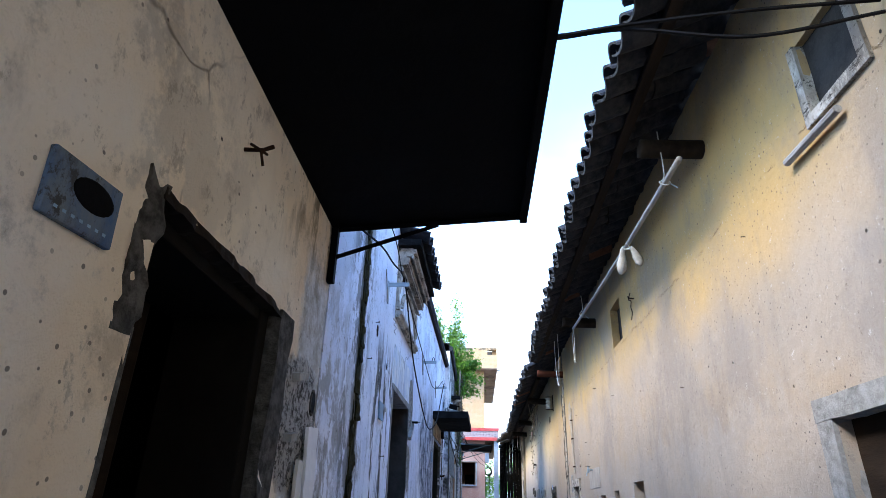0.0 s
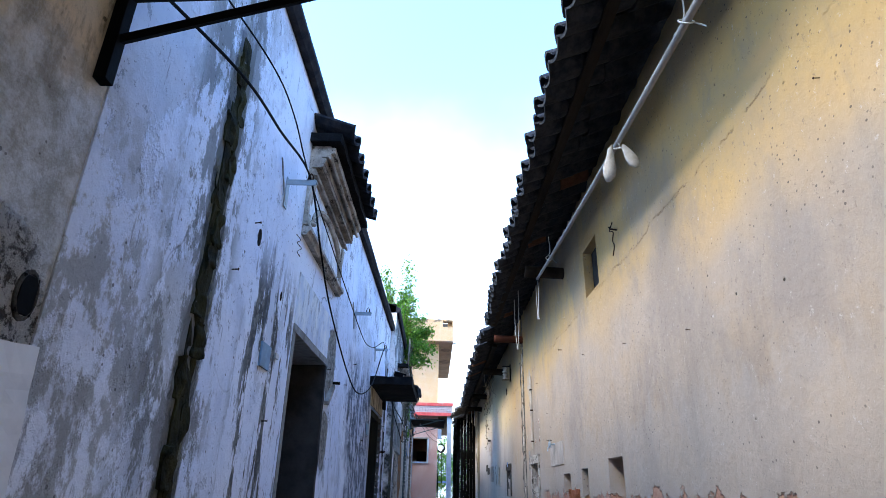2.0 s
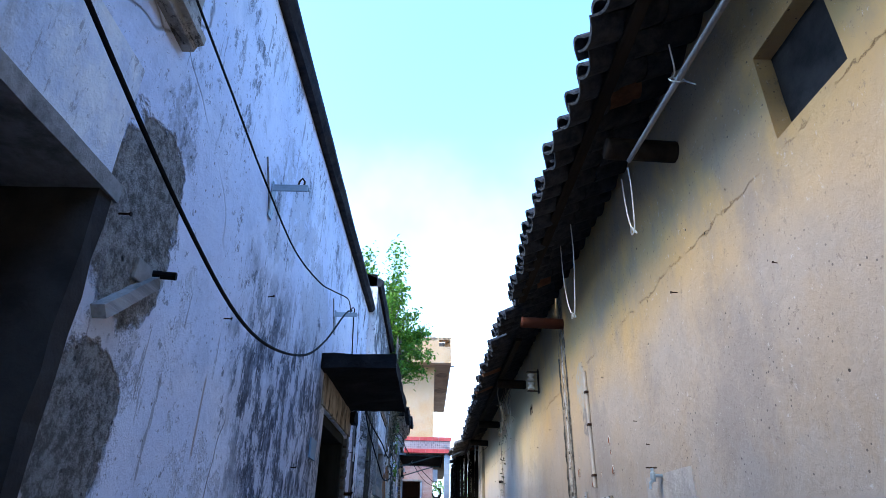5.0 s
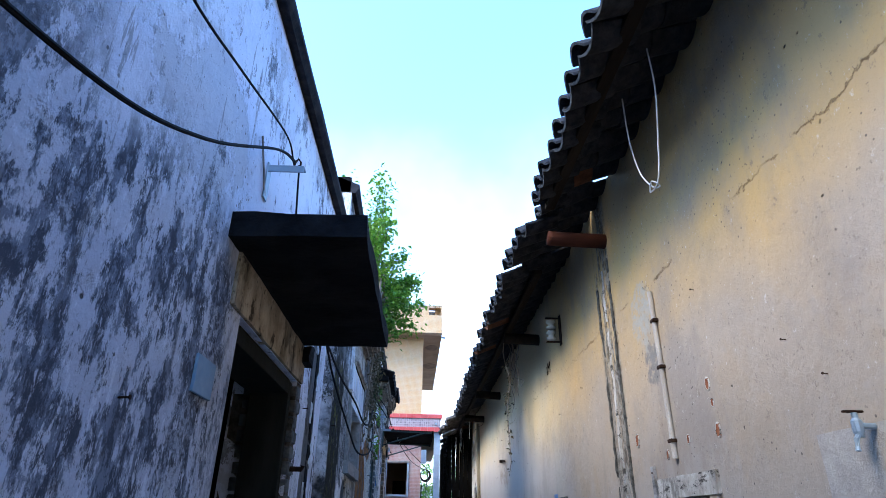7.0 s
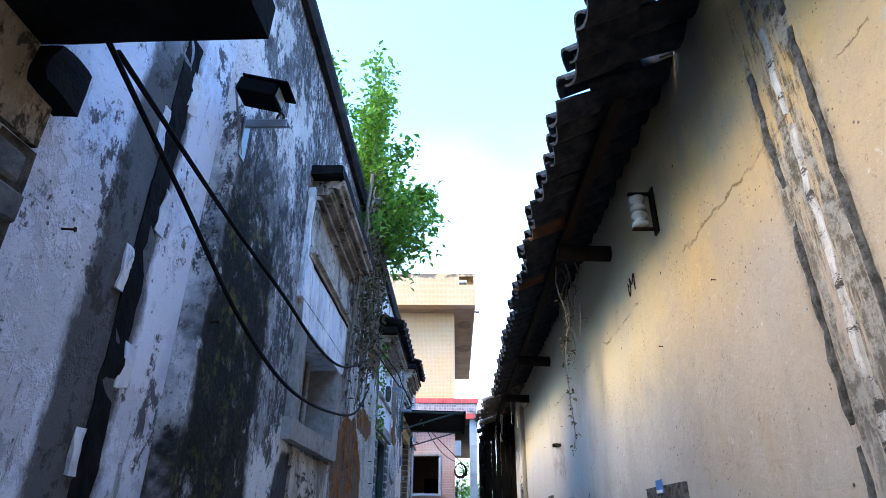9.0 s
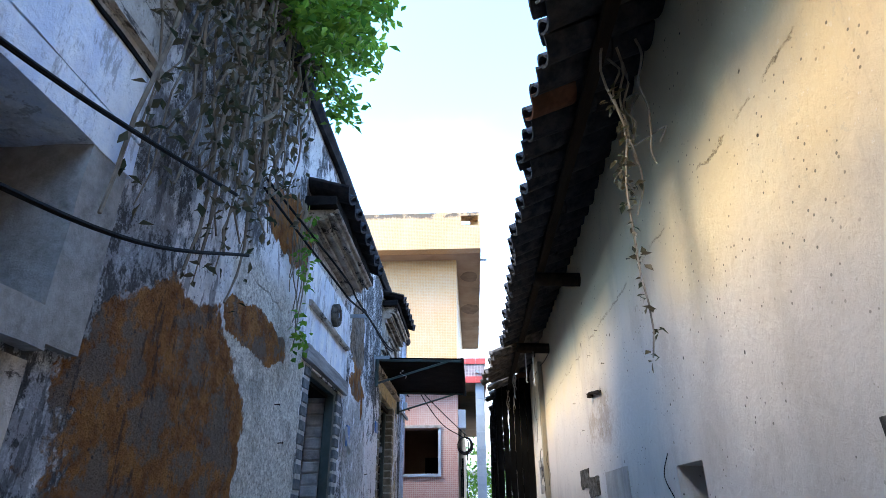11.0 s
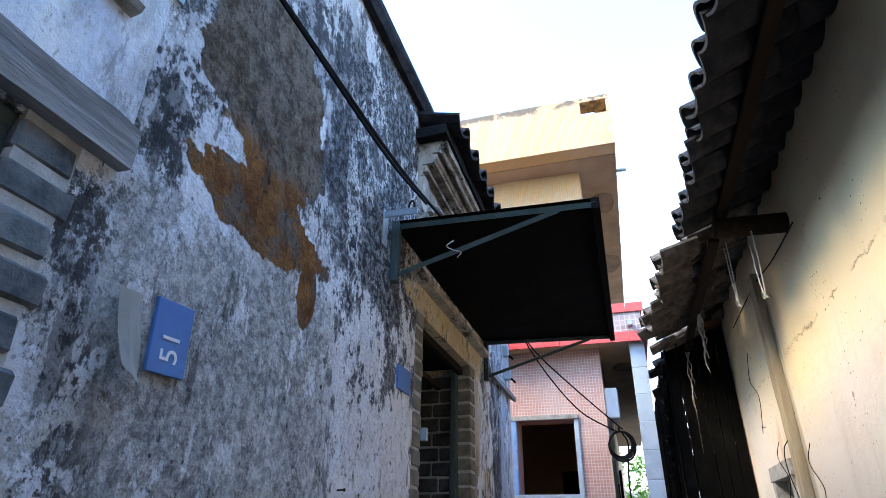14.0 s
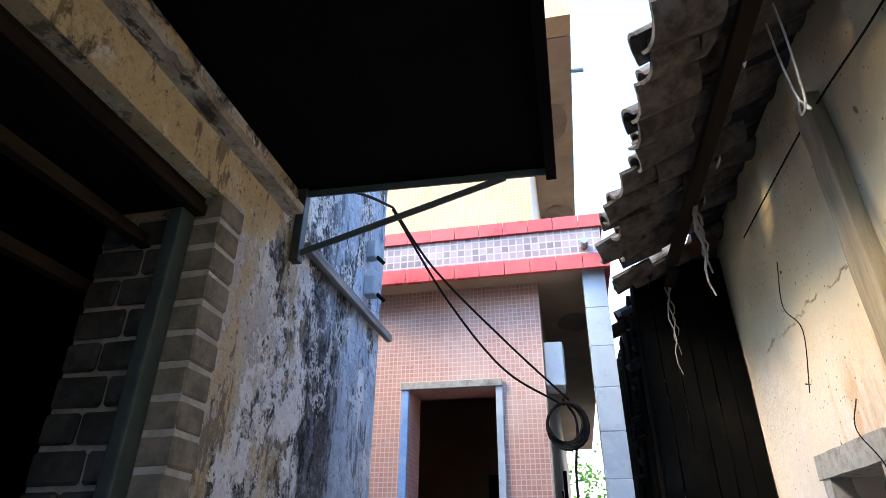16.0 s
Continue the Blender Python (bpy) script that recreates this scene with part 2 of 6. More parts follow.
    c = m.mix(m.mul(bare, 0.95), c, m.mix(m.step(m.noise(36, 6, 0.8), 0.4, 0.6), (0.13, 0.12, 0.10), (0.40, 0.38, 0.34)))
    base = m.mul(m.step(m.y, 3.2, 2.3), m.step(m.z, 2.6, 1.9, 0, 1), m.step(m.noise(5, 10, 0.76, (1, 1, 0.7), 12), 0.47, 0.54))
    c = m.mix(m.mul(base, 0.75), c, (0.24, 0.23, 0.20))
    c = m.mix(m.mul(streaks(m, 0.60, 0.64, 2, 14, 0.14), 0.55), c, (0.13, 0.14, 0.16))
    scar = m.mul(m.band(m.y, 5.454, 5.466, 0.004, 0.006), m.band(m.z, 1.8, 2.02, 0.02))
    c = m.mix(m.mul(scar, 0.65), c, (0.20, 0.14, 0.09))
    c = wall_common(m, c, grain=0.6)
    m.bump(m.mul(bare, m.math("SUBTRACT", m.noise(45, 6, 0.8), 1.5)), 0.02)
    m.bump(worn, -0.003)
    return m.colour(c).mat


def mat_wall_mould():
    m = Nodes("mouldy_grey_plaster")
    c = m.mix(m.step(m.noise(1.2, 5, 0.6), 0.35, 0.65), (0.55, 0.54, 0.52), (0.82, 0.80, 0.78))
    black = m.step(m.math("ADD", m.noise(2.6, 13, 0.76, (1, 1, 0.75), 3), m.step(m.y, 11.2, 12.0, 0.03, 0.0)), 0.485, 0.515)
    c = m.mix(m.mul(black, 0.92), c, m.mix(m.step(m.noise(30, 8, 0.8, (1, 1, 0.6)), 0.5, 0.6), (0.025, 0.027, 0.030), (0.30, 0.31, 0.32)))
    flake = m.mul(m.step(m.noise(5.5, 12, 0.74, (1, 1, 0.8), 6), 0.505, 0.52), m.step(m.z, 3.6, 2.3, 0.25, 1), m.step(m.y, 10.9, 12.2, 0.3, 1))
    c = m.mix(m.mul(flake, 0.95), c, (0.84, 0.84, 0.86))
    top = m.math("MAXIMUM", m.blob(14.55, 3.05, 0.42, 0.5, 0.12, 1.0, 4.5, 8), m.blob(16.6, 2.6, 0.16, 0.8, 0.3, 0.9, 4, 9))
    c = m.mix(m.mul(top, 0.9), c, m.mix(m.step(m.noise(40, 8, 0.8), 0.5, 0.6), (0.018, 0.02, 0.024), (0.15, 0.16, 0.18)))
    crust = m.mul(m.step(m.noise(22, 11, 0.8, (1, 1, 0.7), 52), 0.545, 0.57), m.step(m.y, 9.3, 9.7), m.step(m.noise(1.7, 5, shift=53), 0.4, 0.6))
    c = m.mix(m.mul(crust, 0.75), c, (0.62, 0.64, 0.67))
    # whitewash kept about the doors
    kept = m.math("MAXIMUM", m.mul(m.band(m.y, 8.7, 8.93, 0.03, 0.06), 1.0), m.blob(14.62, 2.2, 0.36, 0.5, 0.1, 0.9, 5, 4))
    c = m.mix(m.mul(kept, 0.95, m.step(m.noise(8, 11, 0.78, (1, 1, 0.6), 1), 0.44, 0.475)), c, (0.82, 0.79, 0.79))
    # grey coarse render in front of the numbered door
    rend = m.mul(m.band(m.y, 11.5, 12.5, 0.04, 0.2, 3), m.step(m.z, 2.75, 2.6, 0, 1))
    c = m.mix(m.mul(rend, 0.94), c, m.mix(m.step(m.noise(60, 4, 0.8), 0.35, 0.65), (0.38, 0.35, 0.29), (0.80, 0.75, 0.65)))
    c = m.mix(m.mul(rend, m.step(m.noise(2.3, 9, 0.75, shift=57), 0.5, 0.6), 0.5), c, (0.22, 0.20, 0.17))
    rend2 = m.mul(m.band(m.y, 13.52, 14.3, 0.05, 0.15, 3), m.step(m.math("ADD", m.z, m.mul(m.math("SUBTRACT", m.noise(4, 7, 0.7, shift=12), 0.5), 0.5)), 2.52, 2.46, 0, 1))
    c = m.mix(m.mul(rend2, 0.8), c, m.mix(m.step(m.noise(45, 6, 0.8), 0.4, 0.6), (0.24, 0.235, 0.225), (0.62, 0.61, 0.58)))
    c = m.mix(m.mul(rend2, m.step(m.noise(7, 10, 0.76, (1, 1, 0.5), 41), 0.56, 0.58), 0.85), c, (0.80, 0.81, 0.83))
    spread = m.math("ADD", m.noise(3.1, 14, 0.76, (1, 1, 0.75), 88), m.math("ADD", m.step(m.z, 1.9, 3.1, -0.05, 0.06), m.step(m.y, 14.3, 15.2, 0.03, -0.03)))
    late = m.mul(m.step(m.y, 14.1, 14.35), m.step(spread, 0.53, 0.54))
    c = m.mix(m.mul(late, 0.93), c, m.mix(m.step(m.noise(34, 9, 0.8), 0.47, 0.56), (0.03, 0.032, 0.035), (0.27, 0.27, 0.27)))
    rim = m.mul(m.step(m.y, 14.1, 14.35), m.band(spread, 0.50, 0.525, 0.006))
    c = m.mix(m.mul(rim, 0.75), c, (0.90, 0.88, 0.85))
    # moss
    moss = m.mul(m.band(m.y, 8.9, 9.42, 0.04, 0.16, 4), m.step(m.z, 2.95, 2.55, 0, 1), m.step(m.noise(7, 9, 0.75, shift=6), 0.34, 0.46))
    c = m.mix(m.mul(moss, 0.97), c, m.mix(m.step(m.noise(9, 9, 0.75), 0.52, 0.64), (0.012, 0.013, 0.010), (0.10, 0.10, 0.018)))
    c = m.mix(m.mul(m.blob(9.86, 1.78, 0.15, 0.2, 0.15, 0.4, 5, 21), 0.95), c, m.mix(m.noise(12, 8, 0.75), (0.012, 0.016, 0.02), (0.06, 0.07, 0.08)))
    # laterite and brick laid bare
    bare = m.blob(11.25, 1.85, 0.52, 0.5, 0.05, 0.6, 3.5)
    for y, z, ry, rz, s in ((11.8, 2.38, 0.32, 0.10, 1), (12.1, 2.98, 0.36, 0.17, 2), (13.9, 2.58, 0.30, 0.09, 3), (13.85, 2.95, 0.26, 0.28, 4), (14.12, 2.47, 0.05, 0.10, 7)):
        bare = m.math("MAXIMUM", bare, m.blob(y, z, ry, rz, 0.04, 0.8, 4.5, s))
    earth = m.mix(m.step(m.noise(9, 7, 0.75), 0.3, 0.7), (0.16, 0.06, 0.018), (0.40, 0.18, 0.055))
    earth = m.mix(m.mul(m.step(m.noise(6, 8, 0.75, shift=4), 0.47, 0.56), 0.8), earth, (0.17, 0.145, 0.12))
    # upper bare patch grey-brown, its shadow put into the colour too
    upper = m.mul(m.step(m.y, 13.0, 13.2), m.step(m.math("ADD", m.z, m.mul(m.noise(5, 6, 0.7, shift=13), 0.3)), 2.85, 2.95))
    earth = m.mix(m.mul(upper, 0.85), earth, m.mix(m.step(m.noise(20, 8, 0.8), 0.4, 0.6), (0.09, 0.075, 0.055), (0.30, 0.25, 0.20)))
    c = m.mix(bare, c, earth)
    # creeping roots' brown shade of dirt
    root = m.mul(m.band(m.y, 10.75, 11.6, 0.1, 0.3, 3), m.step(m.z, 2.2, 2.7), m.step(m.noise(12, 7, 0.75, (1, 1, 0.35), 2), 0.42, 0.58))
    c = m.mix(m.mul(root, 0.7), c, (0.075, 0.06, 0.045))
    ochre = m.mul(m.blob(15.55, 2.83, 0.66, 0.15, 0.1, 0.6, 6, 5), m.step(m.noise(9, 9, 0.76, shift=64), 0.60, 0.54, 0.35, 0.95))
    c = m.mix(ochre, c, m.mix(m.noise(6, 6), (0.58, 0.44, 0.24), (0.74, 0.62, 0.40)))
    ochre2 = m.mul(m.band(m.y, 15.95, 16.35, 0.05, 0.15, 4), m.step(m.noise(6, 7, 0.7, (1, 1, 0.4), 5), 0.45, 0.55))
    c = m.mix(m.mul(ochre2, 0.85), c, (0.58, 0.46, 0.29))
    bluew = m.mul(m.step(m.y, 16.45, 16.7), m.step(m.noise(5, 7, 0.7, (1, 1, 0.25), 9), 0.45, 0.52))
    c = m.mix(m.mul(bluew, 0.8), c, (0.45, 0.55, 0.68))
    c = m.mix(m.mul(streaks(m, 0.58, 0.61, 3, 12, 0.3), m.math("SUBTRACT", 1.0, rend), 0.6), c, (0.035, 0.035, 0.037))
    c = m.mix(m.mul(m.step(m.noise(48, 8, 0.8, (1, 1, 0.8), 47), 0.59, 0.61), 0.75), c, (0.04, 0.042, 0.046))
    c = wall_common(m, c, grain=1.6)
    m.bump(bare, -0.02)
    m.bump(m.mul(bare, m.noise(30, 6, 0.8)), 0.02)
    m.bump(flake, 0.003)
    return m.colour(c).mat


def mat_wall_right():
    m = Nodes("warm_buff_limewash")
    # the sunlit gold of the upper wall is put into the colour, grey below
    up = m.math("ADD", m.z, m.mul(m.math("SUBTRACT", m.noise(0.7, 4, 0.6, shift=2), 0.5), 1.3))
    c = m.mix(m.step(up, 2.3, 2.9), (0.33, 0.27, 0.21), (0.44, 0.29, 0.12))
    c = m.mix(m.mul(m.step(m.noise(1.6, 8, 0.7, shift=5), 0.48, 0.58), 0.35), c, (0.34, 0.25, 0.155))
    c = m.mix(m.mul(m.step(m.noise(1.1, 8, 0.68, (1, 1, 0.6), 8), 0.48, 0.62), 0.5), c, (0.19, 0.17, 0.155))
    c = m.mix(m.mul(m.step(m.noise(18, 9, 0.78, (1, 1, 0.7), 17), 0.60, 0.63), 0.5), c, (0.16, 0.13, 0.10))
    c = m.mix(m.mul(m.step(m.noise(42, 8, 0.8, (1, 1, 0.8), 27), 0.61, 0.635), 0.55), c, (0.09, 0.075, 0.06))
    c = m.mix(m.mul(m.step(m.noise(30, 8, 0.8, (1, 1, 0.8), 37), 0.62, 0.64), 0.4), c, (0.60, 0.57, 0.52))
    late = m.step(m.y, 9.5, 11.5)
    # paler stretch further along, the same gold light painted in above
    c = m.mix(m.mul(late, 0.8), c, m.mix(m.step(up, 2.3, 3.0), (0.60, 0.55, 0.49), (0.66, 0.55, 0.35)))
    # mended joint with its run-off, and the grey post line
    yy = m.math("ADD", m.y, m.mul(m.math("SUBTRACT", m.noise(4, 5, 0.6, (1, 1, 0.3), 4), 0.5), 0.1))
    j = m.mul(m.band(yy, 8.76, 9.06, 0.03), m.step(m.noise(9, 10, 0.78, (1, 1.4, 0.22), 3), 0.42, 0.52))
    c = m.mix(m.mul(j, 0.85), c, m.mix(m.step(m.noise(16, 8, 0.75), 0.42, 0.6), (0.035, 0.034, 0.028), (0.24, 0.23, 0.20)))
    g = m.mul(m.blob(8.36, 2.75, 0.13, 0.22, 0.3, 1.1, 6), m.step(m.noise(22, 8, 0.75), 0.4, 0.55), 0.8)
    c = m.mix(g, c, (0.30, 0.29, 0.25))
    g2 = m.mul(m.blob(8.3, 2.45, 0.09, 0.12, 0.3, 1.0, 7, 3), m.step(m.noise(22, 8, 0.75, shift=3), 0.38, 0.52), 0.85)
    c = m.mix(g2, c, (0.16, 0.15, 0.14))
    p = m.mul(m.band(yy, 16.55, 16.8, 0.02), m.step(m.noise(5, 5, 0.6, (1, 1, 0.3)), 0.3, 0.5), m.step(m.z, 3.5, 3.3))
    c = m.mix(m.mul(p, 0.85), c, (0.29, 0.27, 0.21))
    # orange brick where the foot of the plaster has gone
    low = m.math("ADD", m.z, m.mul(m.math("SUBTRACT", m.noise(3.2, 6, 0.7, shift=11), 0.5), 0.5))
    brk = m.mul(m.step(low, 1.48, 1.5, 1, 0), m.band(m.y, 3.0, 7.4, 0.3, 0.5, 2))
    c = m.mix(brk, c, m.mix(m.step(m.noise(12, 6, 0.7), 0.35, 0.65), (0.30, 0.10, 0.04), (0.45, 0.21, 0.11)))
    dirt = m.mul(m.blob(13.6, 2.3, 0.4, 0.17, 0.5, 0.7, 5, 2), m.step(m.noise(9, 7, 0.75), 0.42, 0.6), 0.6)
    c = m.mix(dirt, c, (0.30, 0.22, 0.15))
    base = m.mul(m.step(m.math("ADD", m.z, m.mul(m.math("SUBTRACT", m.noise(6, 7, 0.75, (1, 1, 0.3), 7), 0.5), 0.9)), 2.0, 1.85), 1.0)
    c = m.mix(m.mul(base, 0.3), c, (0.36, 0.33, 0.30))
    rust = m.mul(m.blob(16.9, 2.35, 0.35, 0.3, 0.5, 0.6, 5, 3), streaks(m, 0.42, 0.6, 9, 7, 0.3), 0.7)
    c = m.mix(rust, c, (0.45, 0.26, 0.13))
    c = m.mix(m.mul(m.step(m.noise(2.1, 6, 0.62, (1, 1, 0.7), 61), 0.48, 0.68), 0.3), c, (0.26, 0.22, 0.18))
    c = m.mix(m.mul(streaks(m, 0.58, 0.74, 4, 6, 0.12), 0.25), c, (0.20, 0.18, 0.15))
    # the long slanting crack under the eaves
    ck = m.math("ADD", m.z, m.mul(m.math("SUBTRACT", m.noise(4, 10, 0.8, shift=1), 0.5), 0.22))
    ck = m.math("ABSOLUTE", m.math("SUBTRACT", ck, 2.86))
    ckm = m.mul(m.step(ck, 0.001, 0.004, 1, 0), m.step(m.noise(2.6, 6, shift=2), 0.46, 0.54))
    c = m.mix(m.mul(ckm, 0.7), c, (0.16, 0.10, 0.06))
    pock = m.mul(m.step(m.voronoi(5.5, stretch=(1, 1, 0.8), shift=12.0, warp=0.2), 0.045, 0.07, 1.0, 0.0), m.step(m.y, 12.0, 13.0), m.step(m.noise(1.4, 4, shift=66), 0.4, 0.52))
    c = m.mix(m.mul(pock, 0.9), c, (0.05, 0.04, 0.032))
    m.bump(pock, -0.01)
    c = wall_common(m, c, crack=0.0, grain=0.5)
    m.bump(ckm, -0.003)
    m.bump(brk, -0.02)
    return m.colour(c).mat


def mat_mosaic(name, col, col2, grout, size, worn=0.3):
    """Small square glazed tiles in a grid of pale joints."""
    m = Nodes(name, 0.35)
    mp = m.n.new("ShaderNodeCombineXYZ")
    m.put(mp.inputs[0], m.math("ADD", m.x, m.y))
    m.put(mp.inputs[1], m.z)
    t = m.n.new("ShaderNodeTexBrick")
    t.offset, t.squash = 0.0, 1.0
    m.l.new(mp.outputs[0], t.inputs["Vector"])
    for k, v in (("Scale", 1.0), ("Mortar Size", size * 0.1), ("Mortar Smooth", 0.1), ("Brick Width", size), ("Row Height", size), ("Bias", 0.0)):
        t.inputs[k].default_value = v
    for k, v in (("Color1", col), ("Color2", col2), ("Mortar", grout)):
        t.inputs[k].default_value = (*v, 1)
    c = m.mix(m.mul(m.step(m.noise(1.5, 6, 0.7, (1, 1, 0.6)), 0.48, 0.7), worn), t.outputs["Color"], (0.55, 0.5, 0.47))
    c = m.mix(m.mul(m.step(m.noise(3, 7, 0.7, (1, 1, 0.3), 5), 0.55, 0.75), 0.35), c, (0.3, 0.2, 0.15))
    topm = m.mul(m.step(m.math("ADD", m.z, m.mul(m.math("SUBTRACT", m.noise(5, 8, 0.75, (1, 1, 0.5), 3), 0.5), 0.3)), 6.17, 6.22), m.step(m.noise(6, 6, 0.7, shift=8), 0.42, 0.5))
    c = m.mix(m.mul(topm, 0.8), c, (0.05, 0.045, 0.035))
    m.colour(c)
    m.bump(t.outputs["Fac"], -0.002)
    return m.mat


OCHRE, BLUE, MOULD, BUFF = mat_wall_ochre(), mat_wall_blue(), mat_wall_mould(), mat_wall_right()
TILE = plain("old_grey_roof_tile", (0.013, 0.016, 0.023), (0.050, 0.050, 0.054), 14, 0.9, 0, 0.004, dirt=0.5)
TILE_RIM = plain("lime_crusted_tile_edge", (0.018, 0.02, 0.024), (0.08, 0.08, 0.08), 30, 0.9, 0, 0.003, dirt=0.5)
TILE_RED = plain("red_brown_roof_tile", (0.07, 0.032, 0.02), (0.13, 0.065, 0.042), 14, 0.9, 0, 0.004, dirt=0.5)
TIMBER = plain("weathered_dark_timber", (0.010, 0.007, 0.0055), (0.032, 0.022, 0.015), 10, 0.85, 0, 0.004, (1, 0.15, 1))
LOG = plain("red_stained_log", (0.035, 0.012, 0.008), (0.075, 0.026, 0.016), 10, 0.8, 0, 0.004, (0.2, 1, 1))
GREYWOOD = plain("grey_weathered_timber", (0.16, 0.155, 0.15), (0.42, 0.40, 0.38), 22, 0.9, 0, 0.006, (1, 0.08, 1), 0.6)
STONE = plain("grey_granite_frame", (0.24, 0.235, 0.22), (0.36, 0.35, 0.33), 30, 0.85, 0, 0.003, dirt=0.5)
DARKSTONE = plain("dark_rough_mortar", (0.04, 0.038, 0.034), (0.17, 0.16, 0.14), 26, 0.95, 0, 0.012, dirt=0.6)


def old_lime(name, c1, c2, black, amount, run=(1, 1, 0.3)):
    """Lime plaster with drips of black mould and flaking specks."""
    m = Nodes(name, 0.9)
    c = m.mix(m.step(m.noise(7, 7, 0.7, (1, 1, 0.6)), 0.35, 0.65), c1, c2)
    c = m.mix(m.mul(m.step(m.noise(3.2, 9, 0.76, (1, 1, 0.5), 12), 0.5, 0.6), amount * 0.7), c, black)
    c = m.mix(m.mul(m.step(m.noise(15, 9, 0.78, run, 4), 0.54, 0.6), amount), c, black)
    c = m.mix(m.mul(m.step(m.noise(42, 8, 0.78, (1, 1, 0.8), 9), 0.58, 0.64), amount * 0.7), c, black)
    m.bump(m.noise(9, 8, 0.72), 0.01)
    m.bump(m.noise(60, 6, 0.7), 0.003)
    return m.colour(c).mat


MOULDING = old_lime("weathered_lime_moulding", (0.28, 0.25, 0.21), (0.52, 0.48, 0.42), (0.05, 0.045, 0.04), 0.95, (1, 0.35, 1))
WHITEWASH = old_lime("chalky_blue_whitewash", (0.60, 0.65, 0.74), (0.84, 0.84, 0.82), (0.23, 0.225, 0.22), 0.62)
CORNICE = old_lime("sooty_lime_cornice", (0.22, 0.19, 0.16), (0.48, 0.43, 0.37), (0.03, 0.027, 0.024), 0.95, (1, 0.4, 1))
FLAKEBLUE = old_lime("flaking_blue_grey_paint", (0.06, 0.12, 0.24), (0.17, 0.20, 0.22), (0.05, 0.05, 0.048), 0.9, (1, 1, 0.8))
CEMENT = old_lime("buff_cement_mend", (0.30, 0.27, 0.24), (0.40, 0.36, 0.31), (0.28, 0.25, 0.21), 0.5)
# near-zero colour holds the shade of the awning undersides; dark fittings share it
BLACKMETAL = plain("black_metal_deepened_for_shade", (0.0012, 0.0014, 0.002), (0.0026, 0.0028, 0.0036), 5, 0.85, 0.0, 0.002, dirt=0.2)
GREENMETAL = plain("dull_green_painted_steel", (0.035, 0.06, 0.06), (0.06, 0.09, 0.09), 20, 0.55, 0.2, 0.002)
GALV = plain("galvanised_steel_bracket", (0.26, 0.33, 0.38), (0.36, 0.42, 0.46), 20, 0.5, 0.4, 0.001, dirt=0.2)
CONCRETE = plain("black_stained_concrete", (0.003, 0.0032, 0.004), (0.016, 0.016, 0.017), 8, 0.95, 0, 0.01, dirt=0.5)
GROUND = plain("dusty_concrete_ground", (0.25, 0.24, 0.22), (0.36, 0.34, 0.31), 3, 0.9, 0, 0.006)
# near-black colour paints in the shade of rooms, reveals and the inner doorway
INNER = plain("shade_black_room_plaster", (0.005, 0.0045, 0.004), (0.010, 0.009, 0.008), 4, 0.95)
GREYBRICK = plain("grey_green_brick", (0.07, 0.085, 0.095), (0.21, 0.225, 0.23), 18, 0.9, 0, 0.005, dirt=0.35)
MORTAR = plain("pale_lime_mortar", (0.36, 0.35, 0.32), (0.54, 0.52, 0.48), 20, 0.95, 0, 0.006, dirt=0.4)
WIRE = plain("black_cable_sheath", (0.006, 0.006, 0.007), (0.012, 0.012, 0.013), 20, 0.8)
BUFFBRICK = plain("buff_grey_brick", (0.15, 0.14, 0.115), (0.30, 0.27, 0.22), 16, 0.95, 0, 0.006, dirt=0.4)
PALEWIRE = plain("pale_grey_cable", (0.45, 0.44, 0.42), (0.6, 0.59, 0.56), 20, 0.6)
BAMBOO = plain("bleached_bamboo", (0.20, 0.19, 0.175), (0.33, 0.31, 0.285), 12, 0.7, 0, 0.003, (1, 0.2, 1), 0.3)
RAG = plain("dirty_white_cloth", (0.26, 0.25, 0.23), (0.42, 0.40, 0.37), 12, 0.95)
CERAMIC = plain("glazed_white_ceramic", (0.42, 0.40, 0.33), (0.54, 0.52, 0.44), 8, 0.25, 0, 0.0005, dirt=0.25)
RUST = plain("rusty_iron", (0.02, 0.012, 0.009), (0.05, 0.026, 0.016), 30, 0.9, 0.3)
BLUEPLATE = plain("blue_enamel_plate", (0.05, 0.16, 0.42), (0.07, 0.22, 0.52), 6, 0.4, 0, 0.0005, dirt=0.12)
FADEDPLATE = plain("faded_blue_plate", (0.16, 0.30, 0.46), (0.26, 0.40, 0.54), 9, 0.6, 0, 0.001, dirt=0.4)
WHITEPAINT = plain("white_paint", (0.72, 0.73, 0.75), (0.82, 0.82, 0.82), 8, 0.6, 0, 0.0005, dirt=0.15)
PAPER = plain("faded_notice_paper", (0.58, 0.56, 0.52), (0.70, 0.68, 0.63), 8, 0.9, 0, 0.001, dirt=0.3, dirt_col=(0.35, 0.3, 0.24))
PINK = mat_mosaic("pink_mosaic_tile", (0.40, 0.20, 0.17), (0.46, 0.25, 0.21), (0.52, 0.40, 0.36), 0.026)
CREAM = mat_mosaic("cream_mosaic_tile", (0.54, 0.31, 0.13), (0.58, 0.35, 0.16), (0.56, 0.42, 0.26), 0.026, 0.15)
GREYMOSAIC = mat_mosaic("grey_lilac_mosaic", (0.16, 0.125, 0.14), (0.34, 0.26, 0.28), (0.40, 0.35, 0.35), 0.045)
SOFFIT = plain("stained_soffit_plaster", (0.42, 0.27, 0.17), (0.52, 0.37, 0.25), 2.5, 0.9, 0, 0.004, dirt=0.5, dirt_col=(0.2, 0.14, 0.1))
